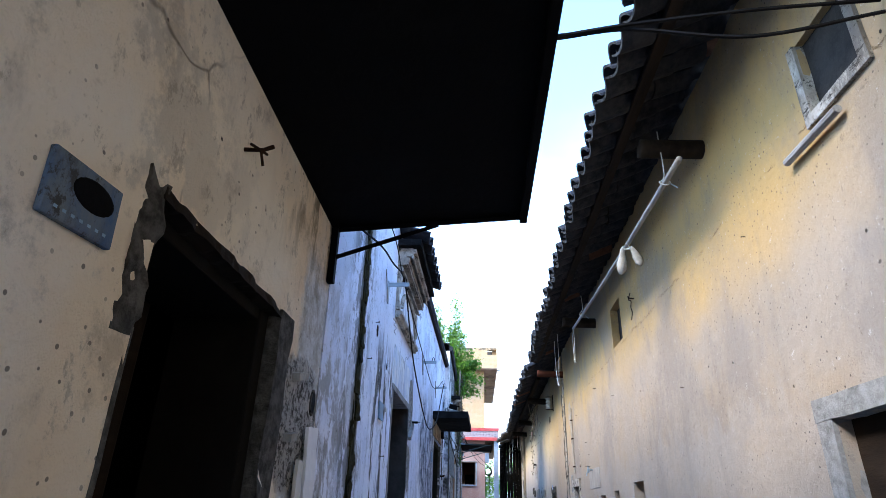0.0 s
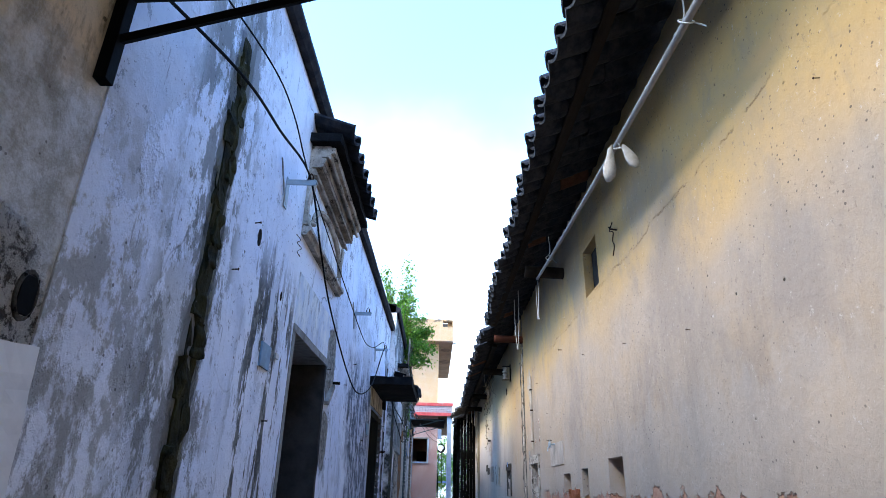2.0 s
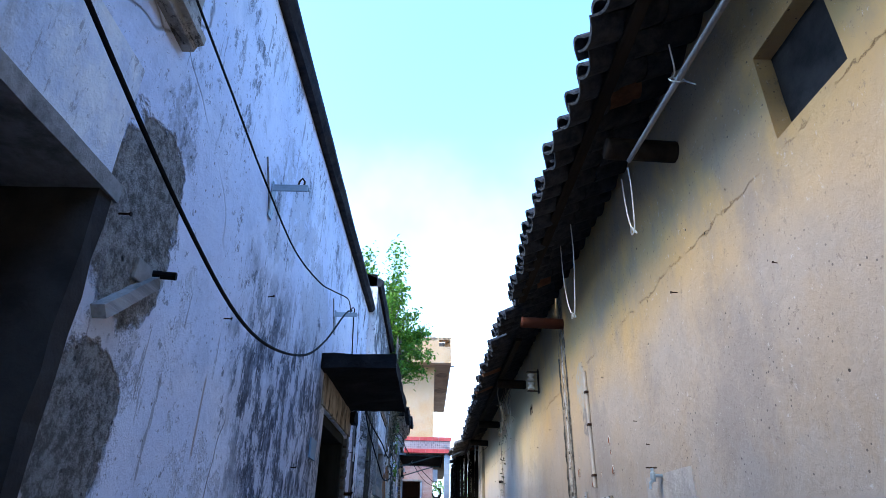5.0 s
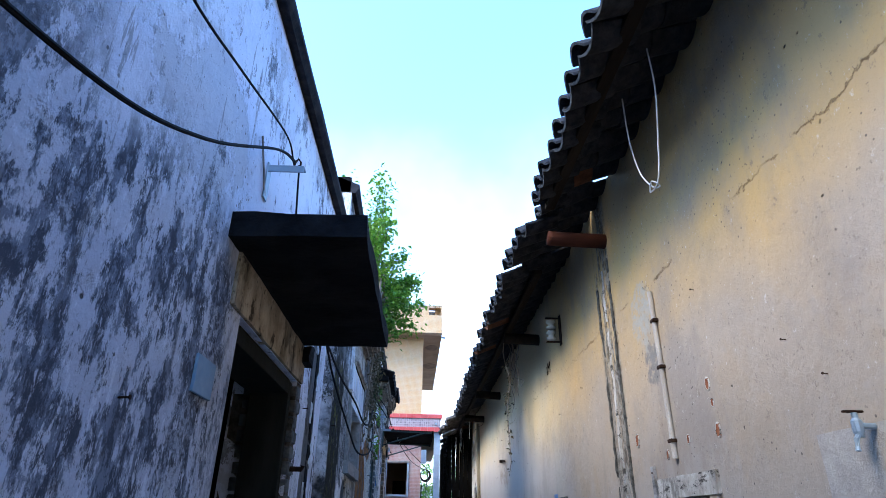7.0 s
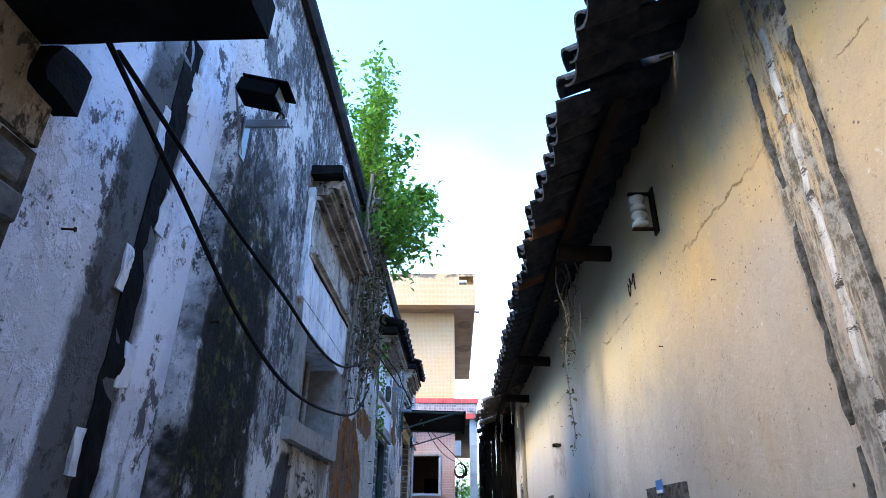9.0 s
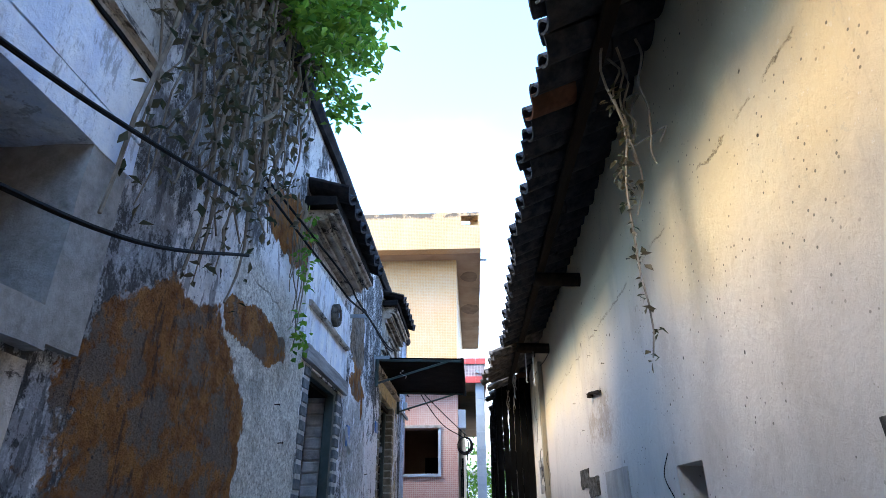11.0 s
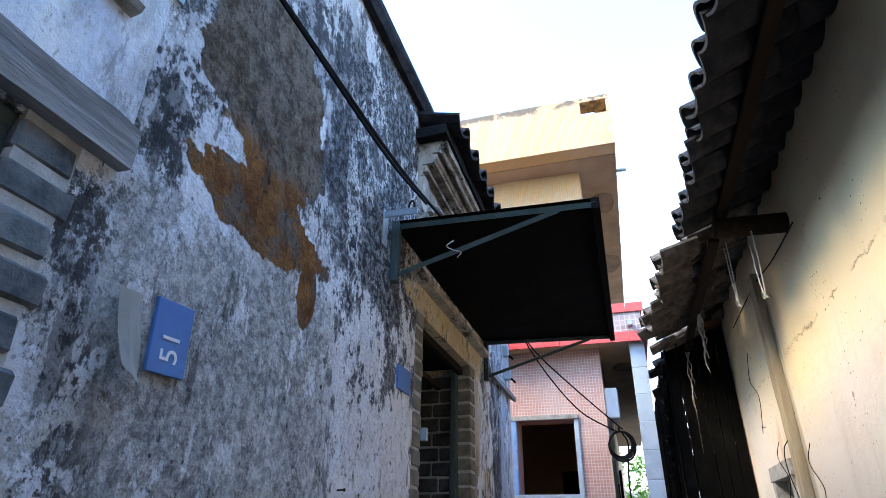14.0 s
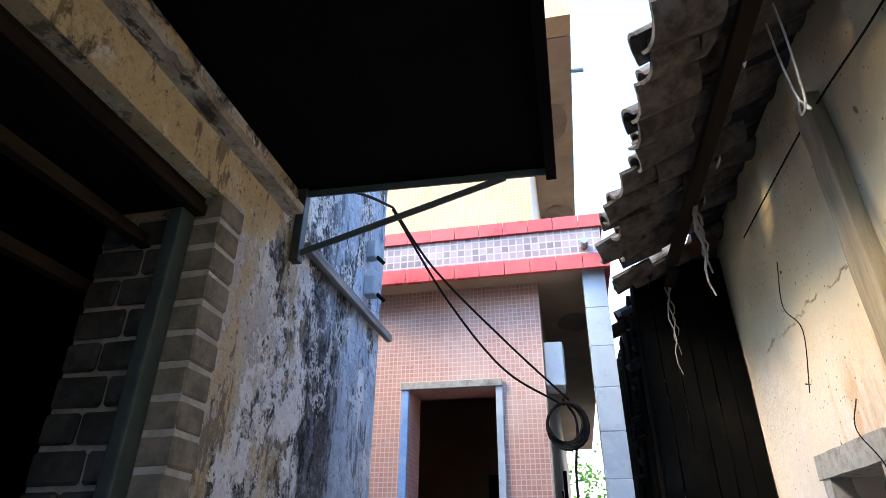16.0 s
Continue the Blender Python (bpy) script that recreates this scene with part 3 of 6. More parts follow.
REDTILE = plain("red_glazed_tile", (0.50, 0.06, 0.06), (0.60, 0.10, 0.09), 5, 0.35, 0, 0.001, dirt=0.2, dirt_col=(0.3, 0.12, 0.1))
PALETILE = plain("pale_blue_glazed_tile", (0.33, 0.42, 0.53), (0.40, 0.48, 0.57), 4, 0.3, 0, 0.0008, dirt=0.15)
BLUEFRAME = plain("faded_blue_window_paint", (0.10, 0.24, 0.52), (0.2, 0.34, 0.58), 14, 0.7, 0, 0.002, dirt=0.3)
BARK = plain("grey_root_bark", (0.16, 0.13, 0.10), (0.28, 0.24, 0.19), 20, 0.95, 0, 0.004)
SOOTOCHRE = old_lime("soot_stained_ochre_plaster", (0.26, 0.21, 0.14), (0.52, 0.44, 0.32), (0.03, 0.027, 0.022), 0.9, (1, 1, 0.5))
# brick inside the doorways, its colour darkened to carry the shade there
BRICKDARK = plain("shade_painted_whitewashed_brick", (0.03, 0.033, 0.033), (0.10, 0.10, 0.095), 9, 0.95, 0, 0.006, dirt=0.3)
LIMEBRICK = plain("limewashed_grey_brick", (0.34, 0.35, 0.35), (0.62, 0.61, 0.59), 14, 0.9, 0, 0.006, dirt=0.55, dirt_col=(0.08, 0.08, 0.08))
DOORWOOD = plain("blackened_green_door_timber", (0.010, 0.013, 0.013), (0.028, 0.032, 0.03), 9, 0.9, 0, 0.004, (1, 1, 0.2), 0.4)
# board colour darkened to carry the shade within openings
SHADEWOOD = plain("shade_dulled_board", (0.022, 0.021, 0.021), (0.05, 0.047, 0.044), 6, 0.95, 0, 0.004, dirt=0.3)
# black enough to paint the deep shade beyond the end of the wall
INKY = plain("shade_black_boards", (0.0012, 0.0011, 0.001), (0.003, 0.0028, 0.0025), 8, 1.0, 0, 0.004, dirt=0.2)
POSTWOOD = plain("tan_weathered_timber", (0.22, 0.18, 0.12), (0.38, 0.32, 0.22), 14, 0.9, 0, 0.006, (1, 1, 0.1), 0.5)
TERRACOTTA = plain("weathered_red_brick", (0.16, 0.05, 0.022), (0.27, 0.11, 0.055), 16, 0.95, 0, 0.006, dirt=0.35)


def mat_leaf(name, a, b):
    m = Nodes(name, 0.5)
    m.colour(m.mix(m.island, a, b))
    m.b.inputs["Subsurface Weight"].default_value = 0.0
    tr = m.n.new("ShaderNodeBsdfTranslucent")
    m.l.new(m.b.inputs["Base Color"].links[0].from_socket, tr.inputs["Color"])
    mx = m.n.new("ShaderNodeMixShader")
    mx.inputs[0].default_value = 0.45
    m.l.new(m.b.outputs[0], mx.inputs[1])
    m.l.new(tr.outputs[0], mx.inputs[2])
    m.l.new(mx.outputs[0], m.n["Material Output"].inputs["Surface"])
    return m.mat


LEAF = mat_leaf("fresh_green_leaf", (0.05, 0.16, 0.02), (0.20, 0.36, 0.04))
DRYLEAF = mat_leaf("dry_vine_leaf", (0.035, 0.045, 0.02), (0.12, 0.09, 0.05))


# ---- building blocks ----
def link(name, bm, mat, parent=None, m=None, label="", smooth=False):
    me = bpy.data.meshes.new(name)
    bmesh.ops.recalc_face_normals(bm, faces=bm.faces)
    bm.to_mesh(me)
    bm.free()
    me.materials.append(mat)
    if smooth:
        for p in me.polygons:
            p.use_smooth = True
    ob = new(name, me)
    if m is not None:
        ob.matrix_basis = m
    if parent is not None:
        ob.parent = parent
    if label:
        ob["label"] = label
    return ob


def part(name, bm, material, parent, label="", smooth=False):
    return link(name, bm, material, parent, None, label, smooth)


def thing(name, m, label, category, group="", kind=""):
    ob = new(name)
    ob.empty_display_size = 0.1
    ob.matrix_basis = m
    return tagged(ob, label, category, group, kind)


def box(x0, x1, y0, y1, z0, z1, bevel=0.0, bm=None):
    """A box, its edges eased."""
    out = bm if bm is not None else bmesh.new()
    b = bmesh.new()
    bmesh.ops.create_cube(b, size=1.0)
    for v in b.verts:
        v.co = ((x0 + x1) / 2 + v.co.x * (x1 - x0), (y0 + y1) / 2 + v.co.y * (y1 - y0), (z0 + z1) / 2 + v.co.z * (z1 - z0))
    if bevel:
        bmesh.ops.bevel(b, geom=b.edges[:], offset=bevel, segments=2, affect="EDGES", profile=0.6)
    me = bpy.data.meshes.new("scratch")
    b.to_mesh(me)
    b.free()
    out.from_mesh(me)
    bpy.data.meshes.remove(me)
    return out


def rough_box(x0, x1, y0, y1, z0, z1, amp=0.006, cuts=6, freq=9.0, seed=0.0):
    """A box with uneven, chipped faces."""
    bm = box(x0, x1, y0, y1, z0, z1)
    long = max(x1 - x0, y1 - y0, z1 - z0)
    for _ in range(cuts):
        es = [e for e in bm.edges if e.calc_length() > long / cuts]
        if not es:
            break
        bmesh.ops.subdivide_edges(bm, edges=es, cuts=1, use_grid_fill=True)
    for v in bm.verts:
        p = v.co * freq + Vector((seed, seed * 2, 0))
        v.co += noise.noise_vector(p) * amp
    return bm


def tube(points, radius, sides=6, taper=1.0, bm=None):
    """A round bar or cable along points."""
    bm = bm if bm is not None else bmesh.new()
    pts = [Vector(p) for p in points]
    rings = []
    for i, p in enumerate(pts):
        d = (pts[min(i + 1, len(pts) - 1)] - pts[max(i - 1, 0)]).normalized()
        a = d.cross(Vector((0.13, 0.31, 0.94))).normalized()
        b = d.cross(a)
        r = radius * (1 + (taper - 1) * i / max(1, len(pts) - 1))
        rings.append([bm.verts.new(p + (a * math.cos(2 * math.pi * k / sides) + b * math.sin(2 * math.pi * k / sides)) * r) for k in range(sides)])
    for r0, r1 in zip(rings, rings[1:]):
        for k in range(sides):
            bm.faces.new((r0[k], r0[(k + 1) % sides], r1[(k + 1) % sides], r1[k]))
    bm.faces.new(rings[0])
    bm.faces.new(rings[-1][::-1])
    return bm


def sag(a, b, drop, n=14):
    """Points of a slack cable from a to b."""
    a, b = Vector(a), Vector(b)
    return [a.lerp(b, i / n) - Vector((0, 0, drop * 4 * (i / n) * (1 - i / n))) for i in range(n + 1)]


def smooth_path(pts, n=6):
    """Catmull-Rom through pts."""
    p = [Vector(q) for q in pts]
    p = [p[0] * 2 - p[1]] + p + [p[-1] * 2 - p[-2]]
    out = []
    for i in range(1, len(p) - 2):
        for k in range(n):
            t = k / n
            out.append(0.5 * (2 * p[i] + (p[i + 1] - p[i - 1]) * t + (2 * p[i - 1] - 5 * p[i] + 4 * p[i + 1] - p[i + 2]) * t * t
                              + (3 * p[i] - 3 * p[i + 1] + p[i + 2] - p[i - 1]) * t ** 3))
    return out + [p[-2]]


def lathe(profile, axis_pts=12, bm=None):
    """A turned body about z from (radius, z) pairs."""
    bm = bm if bm is not None else bmesh.new()
    rings = [[bm.verts.new((r * math.cos(2 * math.pi * k / axis_pts), r * math.sin(2 * math.pi * k / axis_pts), z)) for k in range(axis_pts)] for r, z in profile]
    for a, b in zip(rings, rings[1:]):
        for k in range(axis_pts):
            bm.faces.new((a[k], a[(k + 1) % axis_pts], b[(k + 1) % axis_pts], b[k]))
    bm.faces.new(rings[0][::-1])
    bm.faces.new(rings[-1])
    return bm


def extrude(profile, y0, y1, slant=0.0, cuts=10, amp=0.003):
    """A moulding: the (out, z) profile drawn from y0 to y1, with worn, slightly uneven runs."""
    bm = bmesh.new()
    rings = []
    for i in range(cuts + 1):
        y = y0 + (y1 - y0) * i / cuts
        rings.append([bm.verts.new((x + amp * noise.noise((x * 20, y * 9, z * 20)), y, z + slant * i / cuts + amp * noise.noise((y * 7, z * 30, 3)))) for x, z in profile])
    k = len(profile)
    for a, b in zip(rings, rings[1:]):
        for j in range(k):
            bm.faces.new((a[j], a[(j + 1) % k], b[(j + 1) % k], b[j]))
    bm.faces.new(rings[0][::-1])
    bm.faces.new(rings[-1])
    return bm


def wall_panel(y0, y1, z0, z1, holes, thick, amp=0.0):
    """A wall of some thickness behind x = 0, with openings (y0, y1, z0, z1) right through it."""
    ys = sorted({y0, y1, *[v for h in holes for v in h[:2]]})
    zs = sorted({z0, z1, *[min(max(v, z0), z1) for h in holes for v in h[2:]]})
    bm = bmesh.new()
    verts = {}

    def vert(x, y, z):
        key = (round(x, 4), round(y, 4), round(z, 4))
        if key not in verts:
            verts[key] = bm.verts.new((x, y, z))
        return verts[key]

    def solid(i, j):
        if not (0 <= i < len(ys) - 1 and 0 <= j < len(zs) - 1):
            return False
        cy, cz = (ys[i] + ys[i + 1]) / 2, (zs[j] + zs[j + 1]) / 2
        return not any(h[0] < cy < h[1] and h[2] < cz < h[3] for h in holes)

    for i in range(len(ys) - 1):
        for j in range(len(zs) - 1):
            if not solid(i, j):
                continue
            a, b, c, d = ys[i], ys[i + 1], zs[j], zs[j + 1]
            for x in (0.0, -thick):
                bm.faces.new([vert(x, a, c), vert(x, b, c), vert(x, b, d), vert(x, a, d)])
            for di, dj, p, q in ((-1, 0, (a, c), (a, d)), (1, 0, (b, c), (b, d)), (0, -1, (a, c), (b, c)), (0, 1, (a, d), (b, d))):
                if not solid(i + di, j + dj):
                    bm.faces.new([vert(0, *p), vert(0, *q), vert(-thick, *q), vert(-thick, *p)])
    return bm


def structure(ob, label, category):
    return tagged(ob, label, category, kind="structure")


# frames of the walls: x out into the lane, y along it, z up
A = pose(-0.615, 0, 0)
B = pose(-0.61, 2.2, 0, 0, 0, -0.91)
C = pose(-0.44, 0, 0)
BY = 2.2
RX = 1.28

# ---- ground ----
bm = bmesh.new()
rows = [(-300, 0.0), (-10, 0.0), (0, 0.0), (5, 0.15), (10, 0.3), (15, 0.45), (22, 0.55), (400, 0.55)]
grid = [[bm.verts.new((x, y, z)) for x in (-300, -6, -0.7, 0.3, 1.3, 8, 300)] for y, z in rows]
for r0, r1 in zip(grid, grid[1:]):
    for k in range(6):
        bm.faces.new((r0[k], r0[k + 1], r1[k + 1], r1[k]))
structure(link("ground", bm, GROUND), "dusty grey concrete lane rising gently between the houses", "ground")

# ---- walls ----
DOOR_A, DOOR_1, DOOR_2, WIN_C, DOOR_51, DOOR_3 = (0.96, 1.7, -1, 2.01), (3.96, 4.78, -1, 2.22), (7.24, 8.2, -1, 2.29), (9.87, 10.62, 2.08, 2.48), (12.6, 13.29, -1, 2.43), (15.08, 15.9, -1, 2.75)


def by(h):
    return (h[0] - BY, h[1] - BY, h[2], h[3])


w = structure(link("wall_1", wall_panel(-7, 2.2, -0.3, 2.95, [DOOR_A], 0.3), OCHRE, None, A), "ochre limewashed plaster house wall, stained under its canopy", "wall")
w = structure(link("wall_2", wall_panel(0, 8.9 - BY, -0.3, 3.5, [by(DOOR_1), by(DOOR_2)], 0.3), BLUE, None, B), "blue-white limewashed house wall with soot and moss stains", "wall")
wall_c = structure(link("wall_3", wall_panel(8.9, 17.1, -0.3, 3.78, [WIN_C, DOOR_51, DOOR_3], 0.3), MOULD, None, C), "mould-blackened grey plaster house wall, patches of earth brick bare", "wall")
WIN_R, HOLE_R, VENT_R, DOOR_R = (1.55, 1.85, 2.87, 3.2), (5.04, 5.42, 2.90, 3.28), (4.88, 5.2, 1.42, 1.72), (1.4, 2.2, -1, 1.79)
HOLE_L, HOLE_M, HOLE_V = (7.9, 8.32, 1.45, 1.81), (10.36, 10.74, 1.45, 1.81), (17.02, 17.45, 1.95, 2.26)
FAR_HOLES = [(6.35, 6.62, 1.42, 1.66), (11.9, 12.2, 1.6, 1.9), (5.75, 5.95, 1.42, 1.68)]
holes_r = [WIN_R, HOLE_R, VENT_R, DOOR_R, HOLE_L, HOLE_M, HOLE_V, *FAR_HOLES]
wr = link("wall_4", wall_panel(-22, 7, -0.3, 3.78, [(-h[1], -h[0], h[2], h[3]) for h in holes_r], 0.3), BUFF, None, pose(RX, 0, 0, 0, 0, 180))
structure(wr, "long buff limewashed wall, sunlit gold painted in above, grey below", "wall")
structure(link("wall_5", box(-0.9, 1.6, -7.3, -7.0, -0.3, 2.2), OCHRE), "plain plastered wall closing the lane behind", "wall")

# rooms behind the openings, closed, their darkness put into the wall colour
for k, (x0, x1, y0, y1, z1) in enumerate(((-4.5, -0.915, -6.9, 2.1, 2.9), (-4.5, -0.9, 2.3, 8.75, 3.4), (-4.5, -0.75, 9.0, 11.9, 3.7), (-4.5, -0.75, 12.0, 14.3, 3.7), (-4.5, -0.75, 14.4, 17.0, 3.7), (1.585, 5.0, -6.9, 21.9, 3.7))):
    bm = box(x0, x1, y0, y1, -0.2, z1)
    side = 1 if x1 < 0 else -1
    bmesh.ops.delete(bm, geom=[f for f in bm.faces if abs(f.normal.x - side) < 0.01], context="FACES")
    structure(link("room_%d" % (k + 1), bm, INNER), "room seen through the openings, coloured near-black for its shade", "room")
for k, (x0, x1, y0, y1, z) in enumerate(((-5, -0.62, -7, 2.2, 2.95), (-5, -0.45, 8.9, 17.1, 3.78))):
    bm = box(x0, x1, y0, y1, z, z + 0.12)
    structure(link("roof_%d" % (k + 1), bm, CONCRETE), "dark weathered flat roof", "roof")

# ---- roof tiles ----


def tile_mesh(width, length, rise, up, thick=0.013, seg=6, rim=False):
    """One curved clay tile, its length along +x."""
    bm = bmesh.new()
    rows = []
    for x in (0.0, length):
        top, bot = [], []
        wd = width * (1.0 if x == 0 else 0.93)
        for k in range(seg + 1):
            u = 2 * k / seg - 1
            z = rise * (1 - u * u) if up else rise * u * u
            top.append(bm.verts.new((x, u * wd / 2, z + thick)))
            bot.append(bm.verts.new((x, u * wd / 2, z)))
        rows.append((top, bot))
    (t0, b0), (t1, b1) = rows
    for k in range(seg):
        bm.faces.new((t0[k], t0[k + 1], t1[k + 1], t1[k]))
        bm.faces.new((b0[k], b1[k], b1[k + 1], b0[k + 1]))
        bm.faces.new((t0[k], b0[k], b0[k + 1], t0[k + 1]))
        bm.faces.new((t1[k], t1[k + 1], b1[k + 1], b1[k]))
    for k in (0, seg):
        bm.faces.new((t0[k], t1[k], b1[k], b0[k]))
    bmesh.ops.recalc_face_normals(bm, faces=bm.faces)
    for f in bm.faces:
        if rim and all(v.co.x < 0.001 for v in f.verts):
            f.material_index = 1
    me = bpy.data.meshes.new("tile")
    bm.to_mesh(me)
    bm.free()
    return me


PAN, PAN_RED, COVER = tile_mesh(0.185, 0.235, 0.045, False), tile_mesh(0.185, 0.235, 0.045, False), tile_mesh(0.125, 0.235, 0.05, True)
COVER_END, PAN_END = tile_mesh(0.13, 0.235, 0.055, True, 0.016, 8, True), tile_mesh(0.185, 0.235, 0.045, False, 0.014, 6, True)
for me in (COVER_END, PAN_END):
    me.materials.append(TILE)
    me.materials.append(TILE_RIM)
PAN.materials.append(TILE)
PAN_RED.materials.append(TILE_RED)
COVER.materials.append(TILE)


# lighter copy of the roof tile, with light on the undersides painted in
TILE_LIT = plain("lit_brown_grey_roof_tile", (0.05, 0.045, 0.04), (0.16, 0.14, 0.125), 14, 0.9, 0, 0.004, dirt=0.4)
PAN_LIT, COVER_LIT = tile_mesh(0.185, 0.235, 0.045, False, 0.016), tile_mesh(0.13, 0.235, 0.055, True, 0.016)
PAN_LIT.materials.append(TILE_LIT)
COVER_LIT.materials.append(TILE_LIT)


def put_tile(name, me, m, parent):
    ob = new(name, me)
    ob.matrix_basis = m
    ob.parent = parent
    return ob


def tiled_eave(roof, y0, y1, x, z, slope=26, courses=4, mess=0.018, pitch=0.18, covers=2, red=0.025, side=1, step=0.19, skew=0.0, worn=False):
    """Rows of pan and cover tiles that rise from the eave at (x, z), towards +x (side 1) or -x (side -1)."""
    rnd = random.Random(int(y0 * 100) + 5)
    cols = int((y1 - y0) / pitch)
    c, s = math.cos(radians(slope)), math.sin(radians(slope))
    for i in range(cols):
        y = y0 + (i + 0.5) * pitch
        xe = x + skew * (y - y0)
        push = rnd.uniform(-1, 1) * mess * 2
        for k in range(courses):
            d = k * step + push
            r = lambda a: rnd.uniform(-a, a)
            m = pose(xe + side * d * c + r(mess) * 0.4, y + r(mess) * 0.5, z + d * s + 0.012 * (k % 2) + r(mess) * 0.4, r(mess * 130), -(slope - 3) + r(mess * 120), (0 if side == 1 else 180) + r(mess * 200))
            # worn picks the lighter tiles, whose colour carries light on their undersides
            put_tile("tile", PAN_RED if rnd.random() < red else PAN_LIT if worn else PAN_END if k < 2 else PAN, m, roof)
            if k < covers:
                m = pose(xe + side * (d - 0.012) * c + r(mess) * 0.5, y + pitch / 2 + r(mess) * 0.5, z + d * s + 0.042 + r(mess) * 0.4, r(mess * 130), -(slope - 4) + r(mess * 120), (0 if side == 1 else 180) + r(mess * 200))
                put_tile("tile", COVER_LIT if worn else COVER_END if k == 0 else COVER, m, roof)


def roof_right(label, y0, y1, x, z, **kw):
    roof = structure(thing("tiled_roof", pose(0, 0, 0), label, "roof"), label, "roof")
    sl = kw.get("slope", 26)
    c, s = math.cos(radians(sl)), math.sin(radians(sl))
    # the boards and the rest of the slope above the wall
    bm = bmesh.new()
    d0, d1 = 0.44, 4.2
    q = [(x + d0 * c, z + d0 * s + 0.045), (x + d1 * c, z + d1 * s), (x + d1 * c, z + d1 * s + 0.09), (x + d0 * c, z + d0 * s + 0.10)]
    v0 = [bm.verts.new((a, y0, b)) for a, b in q]
    v1 = [bm.verts.new((a, y1, b)) for a, b in q]
    for k in range(4):
        bm.faces.new((v0[k], v0[(k + 1) % 4], v1[(k + 1) % 4], v1[k]))
    bm.faces.new(v0), bm.faces.new(v1[::-1])
    part("roof_slope", bm, TILE, roof)
    for d, t in ((0.22, 0.016),):
        part("batten", box(x + 0.07 + d * c - 0.03, x + 0.07 + d * c + 0.03, y0, y1, z + d * s - 0.03 - t, z + d * s - 0.012, 0.004), TIMBER, roof)
    tiled_eave(roof, y0, y1, x, z, **kw)
    return roof


roof_right("dark clay tile eave over the buff wall, tile ends curled", -3.0, 8.62, 0.615, 3.48, skew=0.0125)
roof_right("lower dark clay tile eave further along the lane", 9.55, 16.1, 0.725, 3.43, skew=0.012)
roof_right("broken mossy clay tile eave with slipping tiles", 16.1, 17.95, 0.70, 3.38, mess=0.05, courses=5, skew=-0.02, worn=True)
roof_right("collapsing dark tile eave of the shed", 17.95, 20.4, 0.70, 3.34, mess=0.05, courses=5, skew=0.06, worn=True)
gap = structure(thing("tiled_roof", pose(0, 0, 0), "patched stretch of eave with missing tiles", "roof"), "patched stretch of eave with missing tiles", "roof")
tiled_eave(gap, 8.62, 9.55, 0.80, 3.50, mess=0.035, courses=4)

# purlin and log ends that carry the eave


def log_end(y, x0=0.93, z=3.38, r=0.055, mat=TIMBER, label="dark log beam end under the tiled eave"):
    log = thing("beam", pose(RX, y, z), label, "beam", "log ends under the eave")
    pts = [(0.25, 0, 0.0), (0.0, 0, 0), (x0 - RX + 0.02, 0, 0.01), (x0 - RX, 0, 0.012)]
    part("log", tube(pts, r, 12), mat, log, smooth=True)


for y in (2.84, 6.15, 11.0, 13.8, 15.85):
    log_end(y)
log_end(8.79, 0.90, 3.40, 0.05, LOG, "red-brown log beam end sticking out under the eave")
# ---- left eaves ----
def left_eave(label, M, y0, y1, z, out, t=0.06):
    e = structure(thing("eave", M, label, "eave"), label, "eave")
    part("eave_board", extrude([(-0.25, z - 0.01), (out * 0.6, z - 0.01), (out, z + t * 0.5), (out, z + t), (-0.25, z + t + 0.12)], y0, y1, cuts=24, amp=0.008), TILE, e)
    return e


left_eave("black weathered roof edge above the blue-white wall", B, 0.0, 8.9 - BY, 3.52, 0.055, 0.045)
left_eave("black weathered parapet edge above the mouldy wall", C, 8.9, 17.1, 3.78, 0.05)
slab = structure(link("roof_3", box(-4.5, 0.0, 0, 8.9 - BY, 3.5, 3.6), TILE, None, B), "dark tiled roof behind the eave", "roof")

# ---- pediments over doors and window ----
COVER_S, PAN_S = COVER, PAN


